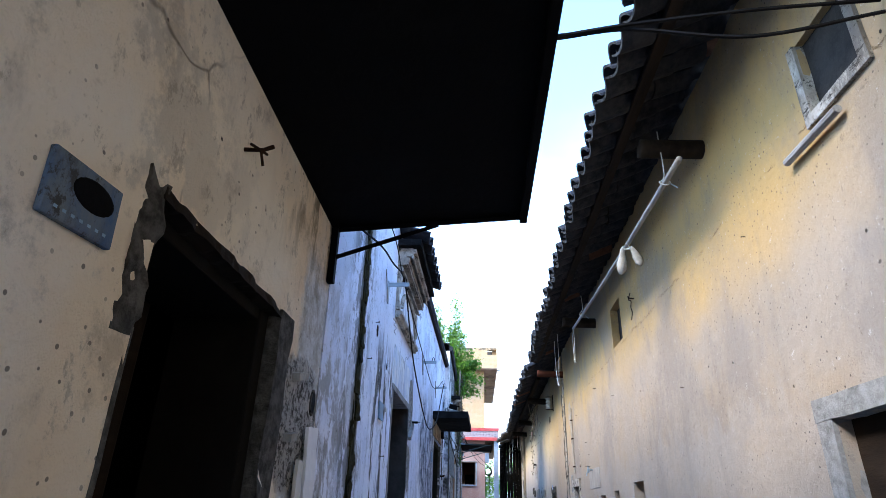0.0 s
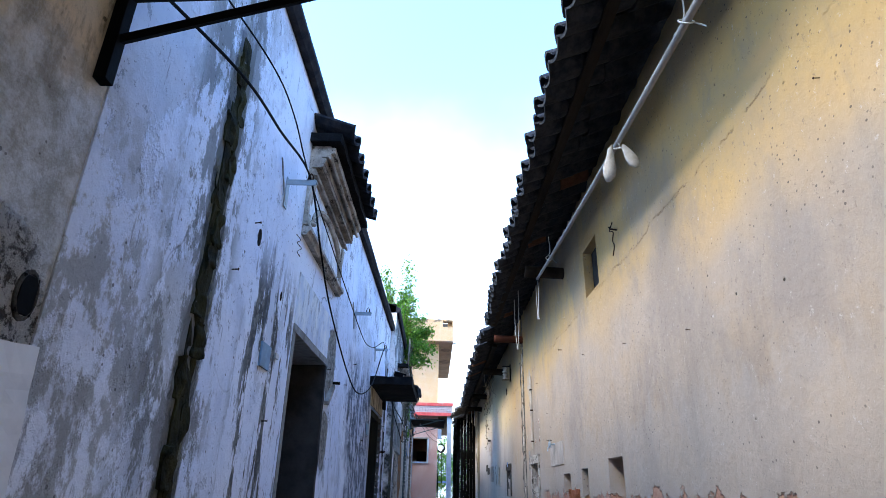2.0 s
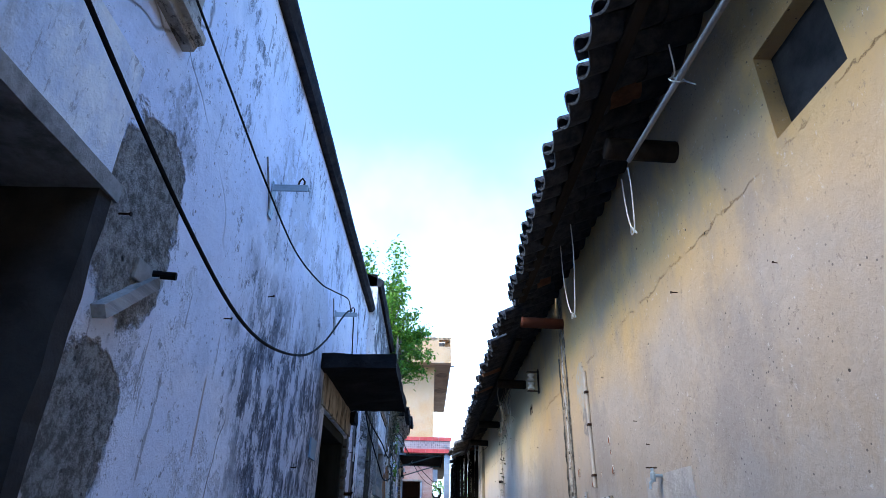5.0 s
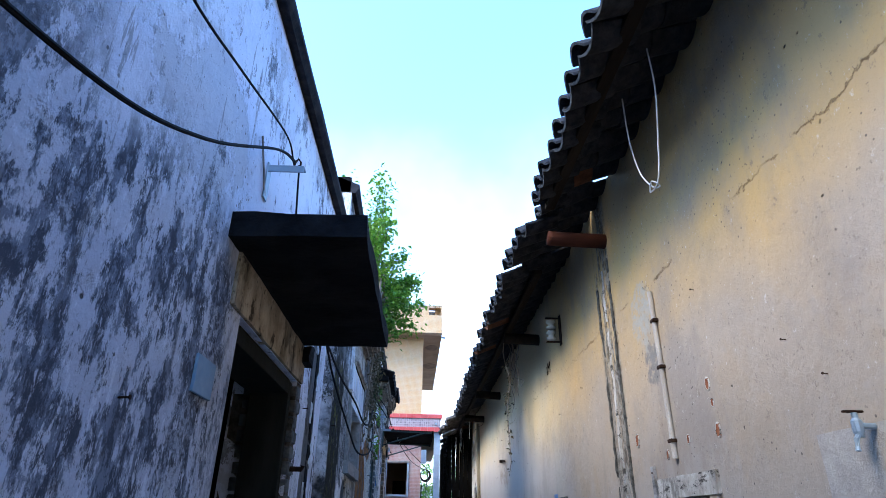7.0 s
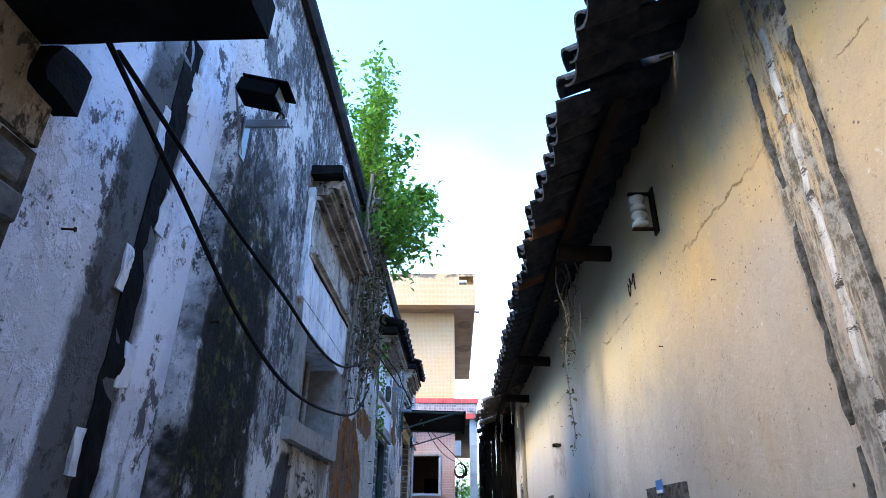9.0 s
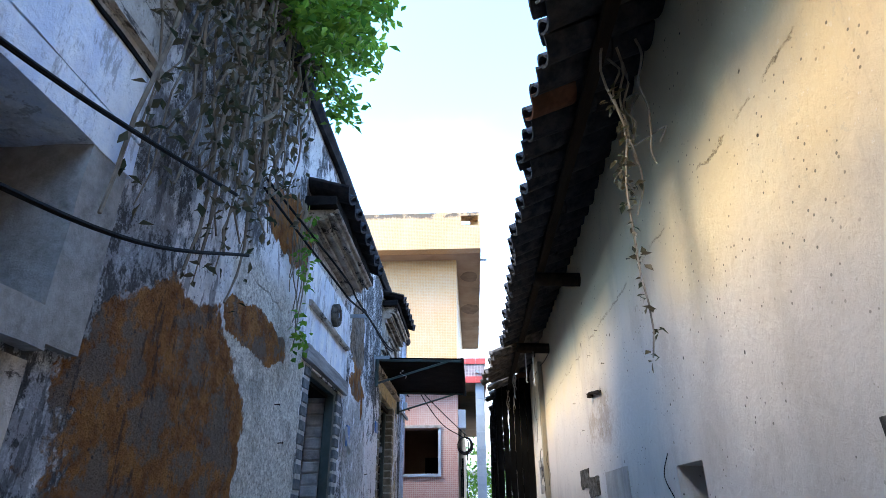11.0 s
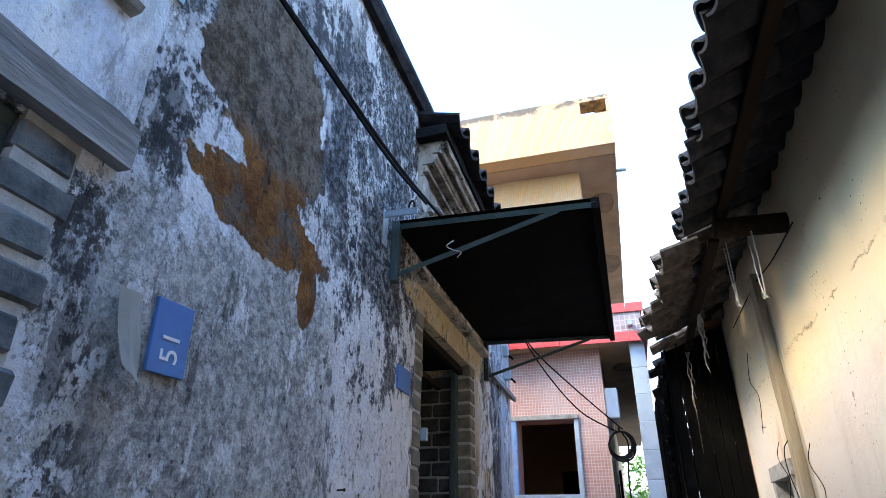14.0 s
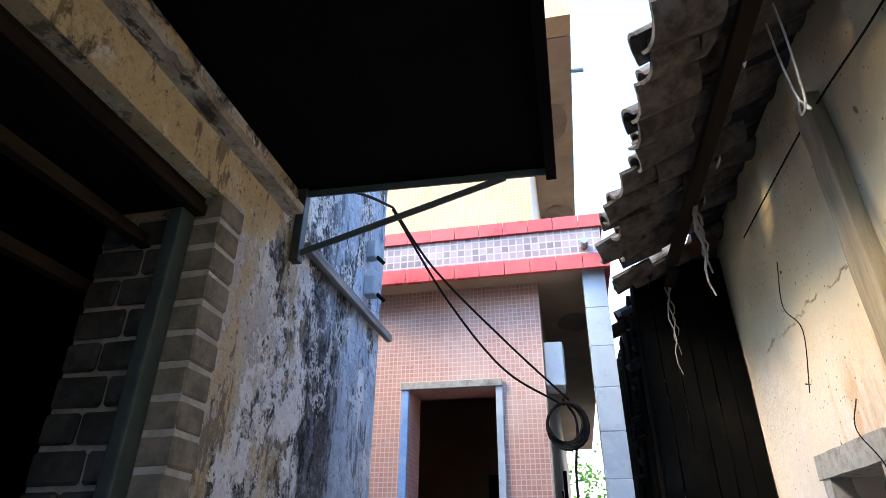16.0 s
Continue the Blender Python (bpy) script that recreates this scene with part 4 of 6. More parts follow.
def pediment(M, y0, y1, z0, z1, out, cap_out, label, lower=True, lunette=False, tiles=True, face=MOULDING, part_c=0.42):
    """A hood on the wall: stepped cornice, sunk panel, lower moulding, and a cap of black tiles."""
    p = thing("pediment", M, label, "pediment", "plaster hoods over openings")
    h = z1 - z0
    zc = z1 - part_c * h
    o = out
    prof, q = [(-0.02, zc)], (z1 - zc) / 3
    for k in range(3):
        a, b = o * (0.30 + 0.35 * k), zc + q * k
        prof += [(a - 0.02, b), (a - 0.02, b + 0.28 * q), (a, b + 0.34 * q), (a, b + 0.86 * q), (a - 0.025, b + 0.9 * q), (a - 0.025, b + 0.995 * q)]
    part("cornice", extrude(prof + [(-0.02, z1)], y0, y1, cuts=16, amp=0.006), CORNICE, p)
    for fx, fz in ((0.36, 0.12), (0.58, 0.38), (0.86, 0.62), (1.0, 0.9)):
        zr = zc + fz * (z1 - zc)
        part("rib", tube([(fx * o - 0.004, y0 - 0.006 + (y1 - y0 + 0.012) * k / 8, zr + 0.002 * math.sin(k * 2.3)) for k in range(9)], 0.009, 7), CORNICE, p)
    if lower:
        part("lower_moulding", extrude([(-0.02, z0), (0.03, z0), (0.034, z0 + 0.018), (0.05, z0 + 0.024), (0.05, z0 + 0.045), (-0.02, z0 + 0.055)], y0, y1), MOULDING, p)
        part("panel", box(-0.02, 0.02, y0 + 0.04, y1 - 0.04, z0 + 0.07, zc + 0.01), face, p, "faded painted plaster panel")
    for ya in (y0, y1 - 0.07):
        if lower:
            part("scroll", extrude([(-0.02, z0 + 0.06), (0.03, z0 + 0.06), (0.018, (z0 + zc) / 2), (0.034, zc - 0.004), (-0.02, zc - 0.004)], ya, ya + 0.07, cuts=3), MOULDING, p)
    if lunette:
        pts = [(0.03, (y0 + y1) / 2 + 0.4 * (y1 - y0) * math.cos(a), z0 + 0.1 + (zc - z0 - 0.14) * math.sin(a)) for a in np.linspace(0, math.pi, 15)]
        part("arch_rib", tube(pts, 0.018, 6), MOULDING, p)
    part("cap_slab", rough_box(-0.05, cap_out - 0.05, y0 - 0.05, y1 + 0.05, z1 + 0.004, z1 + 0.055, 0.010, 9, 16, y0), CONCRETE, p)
    if tiles:
        rnd = random.Random(int(y0 * 31))
        n = max(3, int((y1 - y0 + 0.1) / 0.17))
        for i in range(n):
            y = y0 - 0.04 + (i + 0.5) * (y1 - y0 + 0.08) / n
            for k in range(2):
                m = pose(cap_out - k * 0.14, y + rnd.uniform(-0.01, 0.01), z1 + 0.055 + 0.05 * k, rnd.uniform(-3, 3), 0, 180) @ pose(0, 0, 0, 0, -18 + rnd.uniform(-3, 3), 0)
                put_tile("tile", PAN_S, m, p)
                m = pose(cap_out - k * 0.14, y + 0.085, z1 + 0.09 + 0.05 * k, rnd.uniform(-3, 3), 0, 180) @ pose(0, 0, 0, 0, -18 + rnd.uniform(-3, 3), 0)
                put_tile("tile", COVER_S, m, p)
    return p


pediment(B, 3.86 - BY, 4.9 - BY, 2.70, 3.23, 0.13, 0.22, "crumbling plaster hood with black tiles above the grey doorway", lunette=True, face=WHITEWASH, part_c=0.38)
pediment(C, 9.76, 10.78, 2.78, 3.18, 0.15, 0.2, "weathered plaster hood above the barred window", tiles=False, part_c=0.3)
pediment(C, 12.25, 13.35, 2.98, 3.2, 0.17, 0.22, "plain plaster cornice with black tiles above the numbered door", lower=False)
pediment(C, 14.95, 16.0, 3.15, 3.58, 0.14, 0.2, "carved plaster hood with tiles above the awning", lunette=True)

# ---- pink building ----
def on_front(y, m=None):
    return pose(0, y, 0, 0, 0, -90)


PB = thing("mosaic_house", pose(0, 18.1, 0), "three-storey house clad in pink and cream mosaic tile", "house")
WINP = (-0.57, -0.07, 2.23, 2.84)
bm = wall_panel(-4.0, 0.21, -0.2, 3.46, [WINP], 0.25)
bm.transform(pose(0, 0, 0, 0, 0, -90))
front = part("wall", bm, PINK, PB, "pink mosaic ground-floor wall")
part("wall", box(-0.02, 0.21, 0.26, 9, -0.2, 3.46), SOFFIT, PB, "rough side wall under the porch slab")
part("wall", box(-4, 0.20, 0.35, 9, 3.79, 5.61), CREAM, PB, "peach mosaic upper wall")
par = part("parapet", wall_panel(-4.0, 0.61, 5.61, 6.27, [(0.3, 0.575, 6.03, 6.21)], 0.2), CREAM, PB, "cream roof parapet stained with black mould")
par.matrix_basis = pose(0, -0.1, 0, 0, 0, -90) @ pose(0, 0, 0)
part("soffit", box(-4, 0.61, 0.11, 6.1, 5.61, 5.75), SOFFIT, PB, "stained overhanging soffit")
part("parapet_side", box(0.45, 0.605, 0.1, 6.1, 5.755, 6.26), CREAM, PB)
part("opening_back", box(0.2, 0.45, 0.3, 0.32, 5.9, 6.25), DARKSTONE, PB)
part("porch_slab", box(-4, 0.6, -0.16, 6.3, 3.5, 3.77), GREYMOSAIC, PB, "porch slab faced in grey mosaic")
part("porch_soffit", box(-4, 0.61, -0.15, 6.3, 3.455, 3.497), SOFFIT, PB)
n = 0
for z0, z1, o in ((3.44, 3.53, 0.03), (3.715, 3.80, 0.015)):
    for k in range(10):
        x1 = 0.63 - k * 0.15
        part("red_tile", box(x1 - 0.147, x1, -0.162 - o, -0.161, z0, z1, 0.003), REDTILE, PB)
    for k in range(12):
        part("red_tile", box(0.602, 0.603 + o, -0.15 + k * 0.15, -0.003 + k * 0.15, z0, z1, 0.003), REDTILE, PB)
col = part("column", box(0.475, 0.595, -0.12, 0.02, 0, 3.455, 0.004), PALETILE, PB, "square column clad in pale blue tile")
for k in range(14):
    part("tile_course", box(0.472, 0.598, -0.123, 0.023, 0.3 + k * 0.225, 0.3 + k * 0.225 + 0.221, 0.003), PALETILE, PB)
part("drain_spout", tube([(0.5, -0.1, 3.6), (0.5, -0.25, 3.59)], 0.022, 10), GALV, PB)
part("drain_spout", tube([(0.55, 0.6, 5.72), (0.72, 0.6, 5.71)], 0.02, 8), GALV, PB)
win = part("window", box(-0.62, -0.03, -0.03, 0.0, 2.835, 2.875, 0.004), STONE, PB, "empty window opening with blue-painted reveal")
part("window_jamb", box(-0.615, -0.572, -0.022, 0.22, 2.2, 2.834, 0.003), BLUEFRAME, win)
part("window_jamb", box(-0.068, -0.03, -0.015, 0.22, 2.2, 2.834, 0.003), PALETILE, win)
part("window_sill", box(-0.615, -0.03, -0.03, 0.22, 2.19, 2.228, 0.003), PALETILE, win)
bm = box(-2.0, -0.03, 0.26, 2.2, 1.0, 3.3)
bmesh.ops.delete(bm, geom=[f for f in bm.faces if f.normal.y < -0.9], context="FACES")
part("inner_room", bm, SOFFIT, PB, "bare dim room")
part("inner_doorway", box(-0.42, -0.12, 2.12, 2.19, 1.0, 2.62), INNER, PB)

# ---- canopies ----
def canopy(M, y0, y1, zw, zo, out, label, brace=True, near_frame=True, low=0.225, reach=0.82):
    """A sheet-metal awning on steel angles, falling a little outwards."""
    c = thing("awning", M, label, "awning", "metal awnings")
    bm = bmesh.new()
    n = 9
    for lift in (0.0, 0.008):
        g = [[bm.verts.new((out * i / 4 - 0.0, y0 + (y1 - y0) * j / n, zw + (zo - zw) * i / 4 + lift)) for j in range(n + 1)] for i in range(5)]
        for i in range(4):
            for j in range(n):
                bm.faces.new((g[i][j], g[i + 1][j], g[i + 1][j + 1], g[i][j + 1]))
    # the underside's shade is in the sheet's near-black colour
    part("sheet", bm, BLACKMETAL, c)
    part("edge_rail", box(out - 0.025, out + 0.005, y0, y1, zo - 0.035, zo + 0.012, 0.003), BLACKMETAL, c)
    for y in (y0 + 0.012, y1 - 0.012):
        part("side_rail", tube([(0.0, y, zw - 0.012), (out - 0.01, y, zo - 0.012)], 0.014, 4), GREENMETAL if near_frame else BLACKMETAL, c)
        if brace:
            part("wall_plate", box(0.002, 0.03, y - 0.016, y + 0.016, zw - 0.25, zw + 0.004, 0.002), GREENMETAL if near_frame else BLACKMETAL, c)
            part("brace", tube([(0.015, y, zw - low), (out * reach, y, zw + (zo - zw) * reach - 0.02)], 0.012, 4), GREENMETAL if near_frame else BLACKMETAL, c)
    return c


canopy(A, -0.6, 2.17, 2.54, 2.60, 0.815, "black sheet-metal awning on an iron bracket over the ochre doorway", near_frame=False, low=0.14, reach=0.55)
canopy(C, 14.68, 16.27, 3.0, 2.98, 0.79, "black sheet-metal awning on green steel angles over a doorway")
c = thing("door_hood", B, "thick black-stained concrete slab hood above the doorway", "door hood")
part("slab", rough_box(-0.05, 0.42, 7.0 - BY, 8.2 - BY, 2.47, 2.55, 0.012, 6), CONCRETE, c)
part("lintel_face", rough_box(-0.02, 0.012, 7.12 - BY, 8.27 - BY, 2.292, 2.47, 0.004, 6), SOOTOCHRE, c, "ochre plaster band under the slab")
part("corbel", rough_box(-0.05, 0.05, 8.2 - BY, 8.29 - BY, 2.38, 2.468, 0.012, 6, 14), CONCRETE, c)


# ---- ochre house: doorway, plaque, notices ----
d = structure(thing("door_1", A, "open doorway with a broken mortar edge in the ochre wall", "doorway"), "open doorway with a broken mortar edge in the ochre wall", "doorway")
part("mortar_edge", rough_box(-0.28, 0.004, 0.89, 0.962, 1.72, 2.03, 0.013, 14, 26), DARKSTONE, d, "rough grey mortar where the plaster broke off")
part("mortar_edge", rough_box(-0.28, 0.001, 0.952, 0.966, -0.2, 1.74, 0.004, 14, 20, 3), DARKSTONE, d)
part("jamb", rough_box(-0.28, 0.006, 1.69, 1.81, -0.2, 2.02, 0.010, 16, 18, 5), DARKSTONE, d, "dark stone jamb")
part("lintel", rough_box(-0.28, 0.004, 0.95, 1.72, 1.995, 2.02, 0.009, 16, 26, 7), TIMBER, d)
# near-black boxes cover the reveal, standing in for the shade inside
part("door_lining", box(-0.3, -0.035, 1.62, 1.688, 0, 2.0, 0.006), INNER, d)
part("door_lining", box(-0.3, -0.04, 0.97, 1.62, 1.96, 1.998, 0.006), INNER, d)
part("door_leaf", box(-0.62, -0.30, 1.44, 1.49, 0, 1.98, 0.01), TIMBER, d, "dark timber door leaf standing open")
part("door_leaf", box(-0.34, -0.29, 0.98, 1.2, 0, 1.98, 0.01), TIMBER, d)
q = thing("plaque", A @ pose(0.004, 0.745, 1.875, 4, 0, 0), "grey metal plaque, its lower band flaking blue", "plaque")
part("plate", box(-0.004, 0.008, -0.082, 0.082, -0.052, 0.052, 0.003), FLAKEBLUE, q)
bm = lathe([(0.05, 0.0), (0.05, 0.0006), (0.046, 0.001)], 20)
bm.transform(pose(0.0082, 0.016, 0.012, 0, 90, 0) @ Matrix.Diagonal((0.52, 1.0, 1, 1)))
part("picture_panel", bm, BLACKMETAL, q, "dark oval picture")
part("blue_band", box(0.0082, 0.009, -0.078, 0.076, -0.049, -0.020, 0.0003), FLAKEBLUE, q)
for k in range(7):
    part("writing", box(0.0091, 0.0094, -0.062 + k * 0.019, -0.054 + k * 0.019, -0.038, -0.033), FADEDPLATE, q)
hook = thing("wall_hook", A @ pose(0, 1.24, 2.31), "bent rusty iron hook driven into the plaster", "hook")
part("shank", tube([(-0.03, 0, 0), (0.05, 0.005, 0.0), (0.07, 0.02, 0.02)], 0.006, 6), RUST, hook)
part("prong", tube([(0.03, -0.03, -0.005), (0.04, 0.0, 0.0), (0.045, 0.045, 0.012)], 0.004, 5), RUST, hook)
part("prong", tube([(0.045, 0.0, 0.0), (0.05, 0.02, -0.04)], 0.004, 5), RUST, hook)
for y, z, w2, h2, ang, lab, mt in ((2.15, 1.52, 0.062, 0.2, 5, "torn white notice board nailed to the rough mortar", WHITEPAINT), (2.02, 1.47, 0.03, 0.13, -2, "torn scrap of a painted notice", PAPER)):
    b = thing("notice_board", A @ pose(0.016, y, z, ang), lab, "notice", "torn notices")
    part("board", rough_box(-0.004, 0.008, -w2, w2, -h2, h2, 0.0035, 8, 22, y), mt, b)
    part("red_stain", rough_box(0.0105, 0.012, -w2 * 0.7, w2 * 0.6, -h2 * 0.98, -h2 * 0.62, 0.003, 6, 20), TERRACOTTA, b)
for y, z, l2 in ((1.93, 1.86, 0.05), (1.9, 1.66, 0.03)):
    b = thing("brick_shard", A @ pose(0.012, y, z, 12), "pale tile shard stuck in the mortar", "shard", "shards in the mortar")
    part("shard", rough_box(-0.012, 0.016, -l2, l2, -0.012, 0.013, 0.005, 5, 20, y), MORTAR, b)
b = thing("wall_hole", A @ pose(0.001, 2.15, 1.81), "dark oval hole broken in the render", "hole")
bm = lathe([(0.036, -0.03), (0.036, 0.003), (0.030, 0.005), (0.026, -0.02)], 14)
bm.transform(pose(0, 0, 0, 0, 90, 0) @ Matrix.Diagonal((1.35, 0.85, 1, 1)))
part("rim", bm, DARKSTONE, b)
# solid black box stands for the shade inside the hole
bm = box(0.0, 0.0045, -0.022, 0.022, -0.036, 0.036, 0.002)
part("shadow_gap", bm, BLACKMETAL, b)

for y, z, s2 in ((3.27, 2.42, 0.7), (3.66, 2.30, 0.4)):
    b = thing("wall_hole", B @ pose(0.001, y - BY, z) @ Matrix.Scale(s2, 4), "rust-edged hole in the blue-white plaster", "hole")
    bm = lathe([(0.036, -0.03), (0.036, 0.003), (0.030, 0.005), (0.026, -0.02)], 14)
    bm.transform(pose(0, 0, 0, 0, 90, 0) @ Matrix.Diagonal((1.5, 0.7, 1, 1)))
    part("rim", bm, RUST, b)
    # hole's inner shade drawn as a black box
    part("shadow_gap", box(0.0, 0.0045, -0.02, 0.02, -0.04, 0.04, 0.002), BLACKMETAL, b)
t = thing("wire_scrap", B @ pose(0.01, 3.78 - BY, 2.62), "tangle of thin dark wire on a nail", "wire")
part("tangle", tube(smooth_path([(0, -0.03, 0.03), (0.01, 0.02, 0.02), (0.005, -0.02, -0.01), (0.015, 0.03, -0.02), (0.005, 0.0, -0.05), (0.01, 0.04, -0.06)]), 0.0018, 5), RUST, t)

# ---- blue-white house ----
d = structure(thing("door_2", B, "open doorway in a pale grey stone frame", "doorway"), "open doorway in a pale grey stone frame", "doorway")
y0, y1 = DOOR_1[0] - BY, DOOR_1[1] - BY
part("jamb", rough_box(-0.29, 0.004, y0 - 0.03, y0 + 0.012, -0.2, 2.23, 0.003, 10), STONE, d)
# far jamb in the darkened board colour, which paints the reveal's shade
part("jamb", rough_box(-0.29, 0.004, y1 - 0.012, y1 + 0.03, -0.2, 2.23, 0.006, 18, 20, 2), SHADEWOOD, d)
part("lintel", rough_box(-0.29, 0.008, y0 - 0.03, y1 + 0.045, 2.21, 2.25, 0.003, 8), STONE, d)
part("header_panel", rough_box(-0.01, 0.006, y0 - 0.03, y1 + 0.0, 2.25, 2.52, 0.002, 8), WHITEWASH, d, "flat grey-white plaster panel above the lintel")
# leaf takes the same colour with the inside shade in it
part("door_leaf", box(-0.75, -0.31, y1 - 0.06, y1 - 0.015, 0, 2.2, 0.006), SHADEWOOD, d, "plain grey door leaf folded back")
d = structure(thing("door_3", B, "dark doorway with a timber frame and bare brick edges", "doorway"), "dark doorway with a timber frame and bare brick edges", "doorway")
y0, y1 = DOOR_2[0] - BY, DOOR_2[1] - BY
part("timber_jamb", box(-0.2, -0.02, y1 - 0.06, y1 - 0.005, 0, 2.28, 0.006), DOORWOOD, d)
part("timber_jamb", box(-0.2, -0.02, y0 + 0.005, y0 + 0.06, 0, 2.28, 0.006), DOORWOOD, d)
part("timber_head", box(-0.2, -0.02, y0 + 0.06, y1 - 0.06, 2.22, 2.285, 0.006), DOORWOOD, d)
part("latch", tube([(-0.03, y1 + 0.02, 1.9), (0.06, y1 + 0.03, 1.9), (0.065, y1 + 0.03, 1.915)], 0.012, 8), RUST, d)
rnd = random.Random(3)
BRICK_MESH = {}


def brick(parent, x0, x1, y0, y1, z0, z1, mat=None, amp=0.003):
    """One worn brick with eased edges; alike sizes share a mesh."""
    mat = mat or GREYBRICK
    key = (round(x1 - x0, 2), round(y1 - y0, 2), round(z1 - z0, 3), mat.name)
    if key not in BRICK_MESH:
        bm = box(-(x1 - x0) / 2, (x1 - x0) / 2, -(y1 - y0) / 2, (y1 - y0) / 2, -(z1 - z0) / 2, (z1 - z0) / 2)
        bmesh.ops.bevel(bm, geom=bm.edges[:], offset=0.006, segments=1, affect="EDGES")
        for v in bm.verts:
            v.co += noise.noise_vector(v.co * 37 + Vector((key[1] * 50, key[2] * 90, 1))) * amp
        bmesh.ops.recalc_face_normals(bm, faces=bm.faces)
        me = bpy.data.meshes.new("brick")
        bm.to_mesh(me)
        bm.free()
        me.materials.append(mat)
        BRICK_MESH[key] = me
    ob = new("brick", BRICK_MESH[key])
    ob.matrix_basis = pose((x0 + x1) / 2, (y0 + y1) / 2, (z0 + z1) / 2, rnd.uniform(-1.2, 1.2), rnd.uniform(-1, 1), rnd.uniform(-1.2, 1.2))
    ob.parent = parent
    return ob


part("mortar_bed", rough_box(-0.29, 0.001, y1 + 0.0, y1 + 0.085, 1.2, 2.29, 0.004, 9), DARKSTONE, d)
for k in range(15):
    z = 1.25 + k * 0.069
    brick(d, -0.25, 0.008 + rnd.uniform(-0.004, 0.004), y1 - 0.003, y1 + (0.09 if k % 2 else 0.065), z, z + 0.058)
# wall of grey brick seen inside, darkened for shade, its lime joints showing
part("inner_wall", box(-0.9, -0.87, y1 - 0.55, y1 + 0.3, 0, 2.6), MORTAR, d)
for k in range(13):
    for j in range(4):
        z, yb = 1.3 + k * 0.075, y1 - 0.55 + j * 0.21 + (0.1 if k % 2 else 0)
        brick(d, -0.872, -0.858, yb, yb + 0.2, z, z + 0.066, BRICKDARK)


def wall_plate(M, y, z, w2, h2, mat, label, tilt=0.0, text=None, bars=3):
    p = thing("number_plate", M @ pose(0.006, y, z, tilt), label, "plate", "number plates")
    part("plate", box(-0.005, 0.004, -w2, w2, -h2, h2, 0.002), mat, p)
    if text is None:
        for k in range(bars):
            part("writing", box(0.0045, 0.005, -w2 * 0.7, w2 * (0.5 - 0.3 * (k % 2)), h2 * (0.5 - 0.45 * k) - 0.006, h2 * (0.5 - 0.45 * k) + 0.004), WHITEPAINT, p)
    else:
        cu = bpy.data.curves.new("digits", "FONT")
        cu.body, cu.size, cu.align_x, cu.align_y, cu.extrude = text, 0.062, "CENTER", "CENTER", 0.0006
        ob = new("digits_source", cu)
        me = bpy.data.meshes.new_from_object(ob)
        bpy.data.objects.remove(ob)
        me.materials.append(WHITEPAINT)
        t = new("digits", me)
        t.matrix_basis = pose(0.0052, 0.0, -0.018, 90, 0, 90) @ pose(0, 0, 0, 0, 0, 90)
        t.parent = p
        t["label"] = "white digits %s" % text
    return p


wall_plate(B, 3.535 - BY, 2.0, 0.062, 0.05, FADEDPLATE, "small faded blue plate beside the grey doorway", bars=0)
wall_plate(B, 3.70 - BY, 2.035, 0.022, 0.012, WHITEPAINT, "tiny white tag on the plaster", bars=1)
wall_plate(B, 7.01 - BY, 2.035, 0.07, 0.05, FADEDPLATE, "faded grey-blue plate beside the hooded doorway", bars=0)


def bracket(M, y, z, arm=0.14, drop=0.13, label="galvanised L-shaped cable bracket with a small insulator", dy=0.0, mat=GALV):
    b = thing("cable_bracket", M @ pose(0, y, z), label, "bracket", "cable brackets")
    part("wall_leg", box(0.002, 0.008, -0.022, 0.022, -drop, 0.02, 0.002), mat, b)
    part("arm", box(0.004, arm, -0.02, 0.02, 0.0, 0.007, 0.002), mat, b)
    part("arm_lip", box(0.004, arm, -0.02, -0.014, -0.022, 0.0, 0.002), mat, b)
    part("stay", tube([(0.006, -0.005, -drop + 0.01), (0.008, -0.14, 0.05)], 0.004, 6), GREYWOOD, b)
    part("insulator_hook", tube([(arm - 0.045, 0, 0.006), (arm - 0.04, 0, 0.035), (arm - 0.03, 0, 0.05), (arm - 0.02, 0, 0.035), (arm - 0.02, 0, 0.006)], 0.004, 6), RUST, b)
    return b


bracket(B, 3.52 - BY, 2.81)
bracket(B, 5.73 - BY, 2.83)
bracket(B, 7.26 - BY, 2.88)
bracket(C, 8.93, 2.86)
bracket(C, 13.46, 3.0)
bracket(C, 14.6, 2.99, 0.14)
f = thing("swivel_arm", B @ pose(0.0, 5.0 - BY, 2.12) @ Matrix.Scale(0.8, 4), "weathered grey batten with a dark knob fixed to the wall", "wall fixture")
part("batten", rough_box(0.0, 0.035, -0.24, 0.03, -0.035, 0.0, 0.003, 6), GREYWOOD, f).matrix_basis = pose(0, 0, 0, 38, 0, 0)
part("knob", tube([(0.0, 0.03, 0.03), (0.07, 0.045, 0.03)], 0.012, 10), BLACKMETAL, f)
part("plate", box(0.001, 0.012, -0.06, 0.05, -0.02, 0.04, 0.003), STONE, f)
f = thing("floodlight", C @ pose(0.05, 8.83, 2.90, 0, 14, 0) @ Matrix.Scale(0.62, 4), "dark hooded lamp housing fixed beside a bracket", "lamp")
part("housing", box(-0.06, 0.14, -0.07, 0.07, -0.035, 0.045, 0.01), BLACKMETAL, f)
part("hood", box(-0.05, 0.19, -0.08, 0.08, 0.046, 0.056, 0.003), BLACKMETAL, f)
part("lens", box(0.141, 0.146, -0.05, 0.05, -0.02, 0.03, 0.002), GALV, f)
s = thing("gutter_line", B, "mossy half-round gutter scar running down the wall", "gutter")
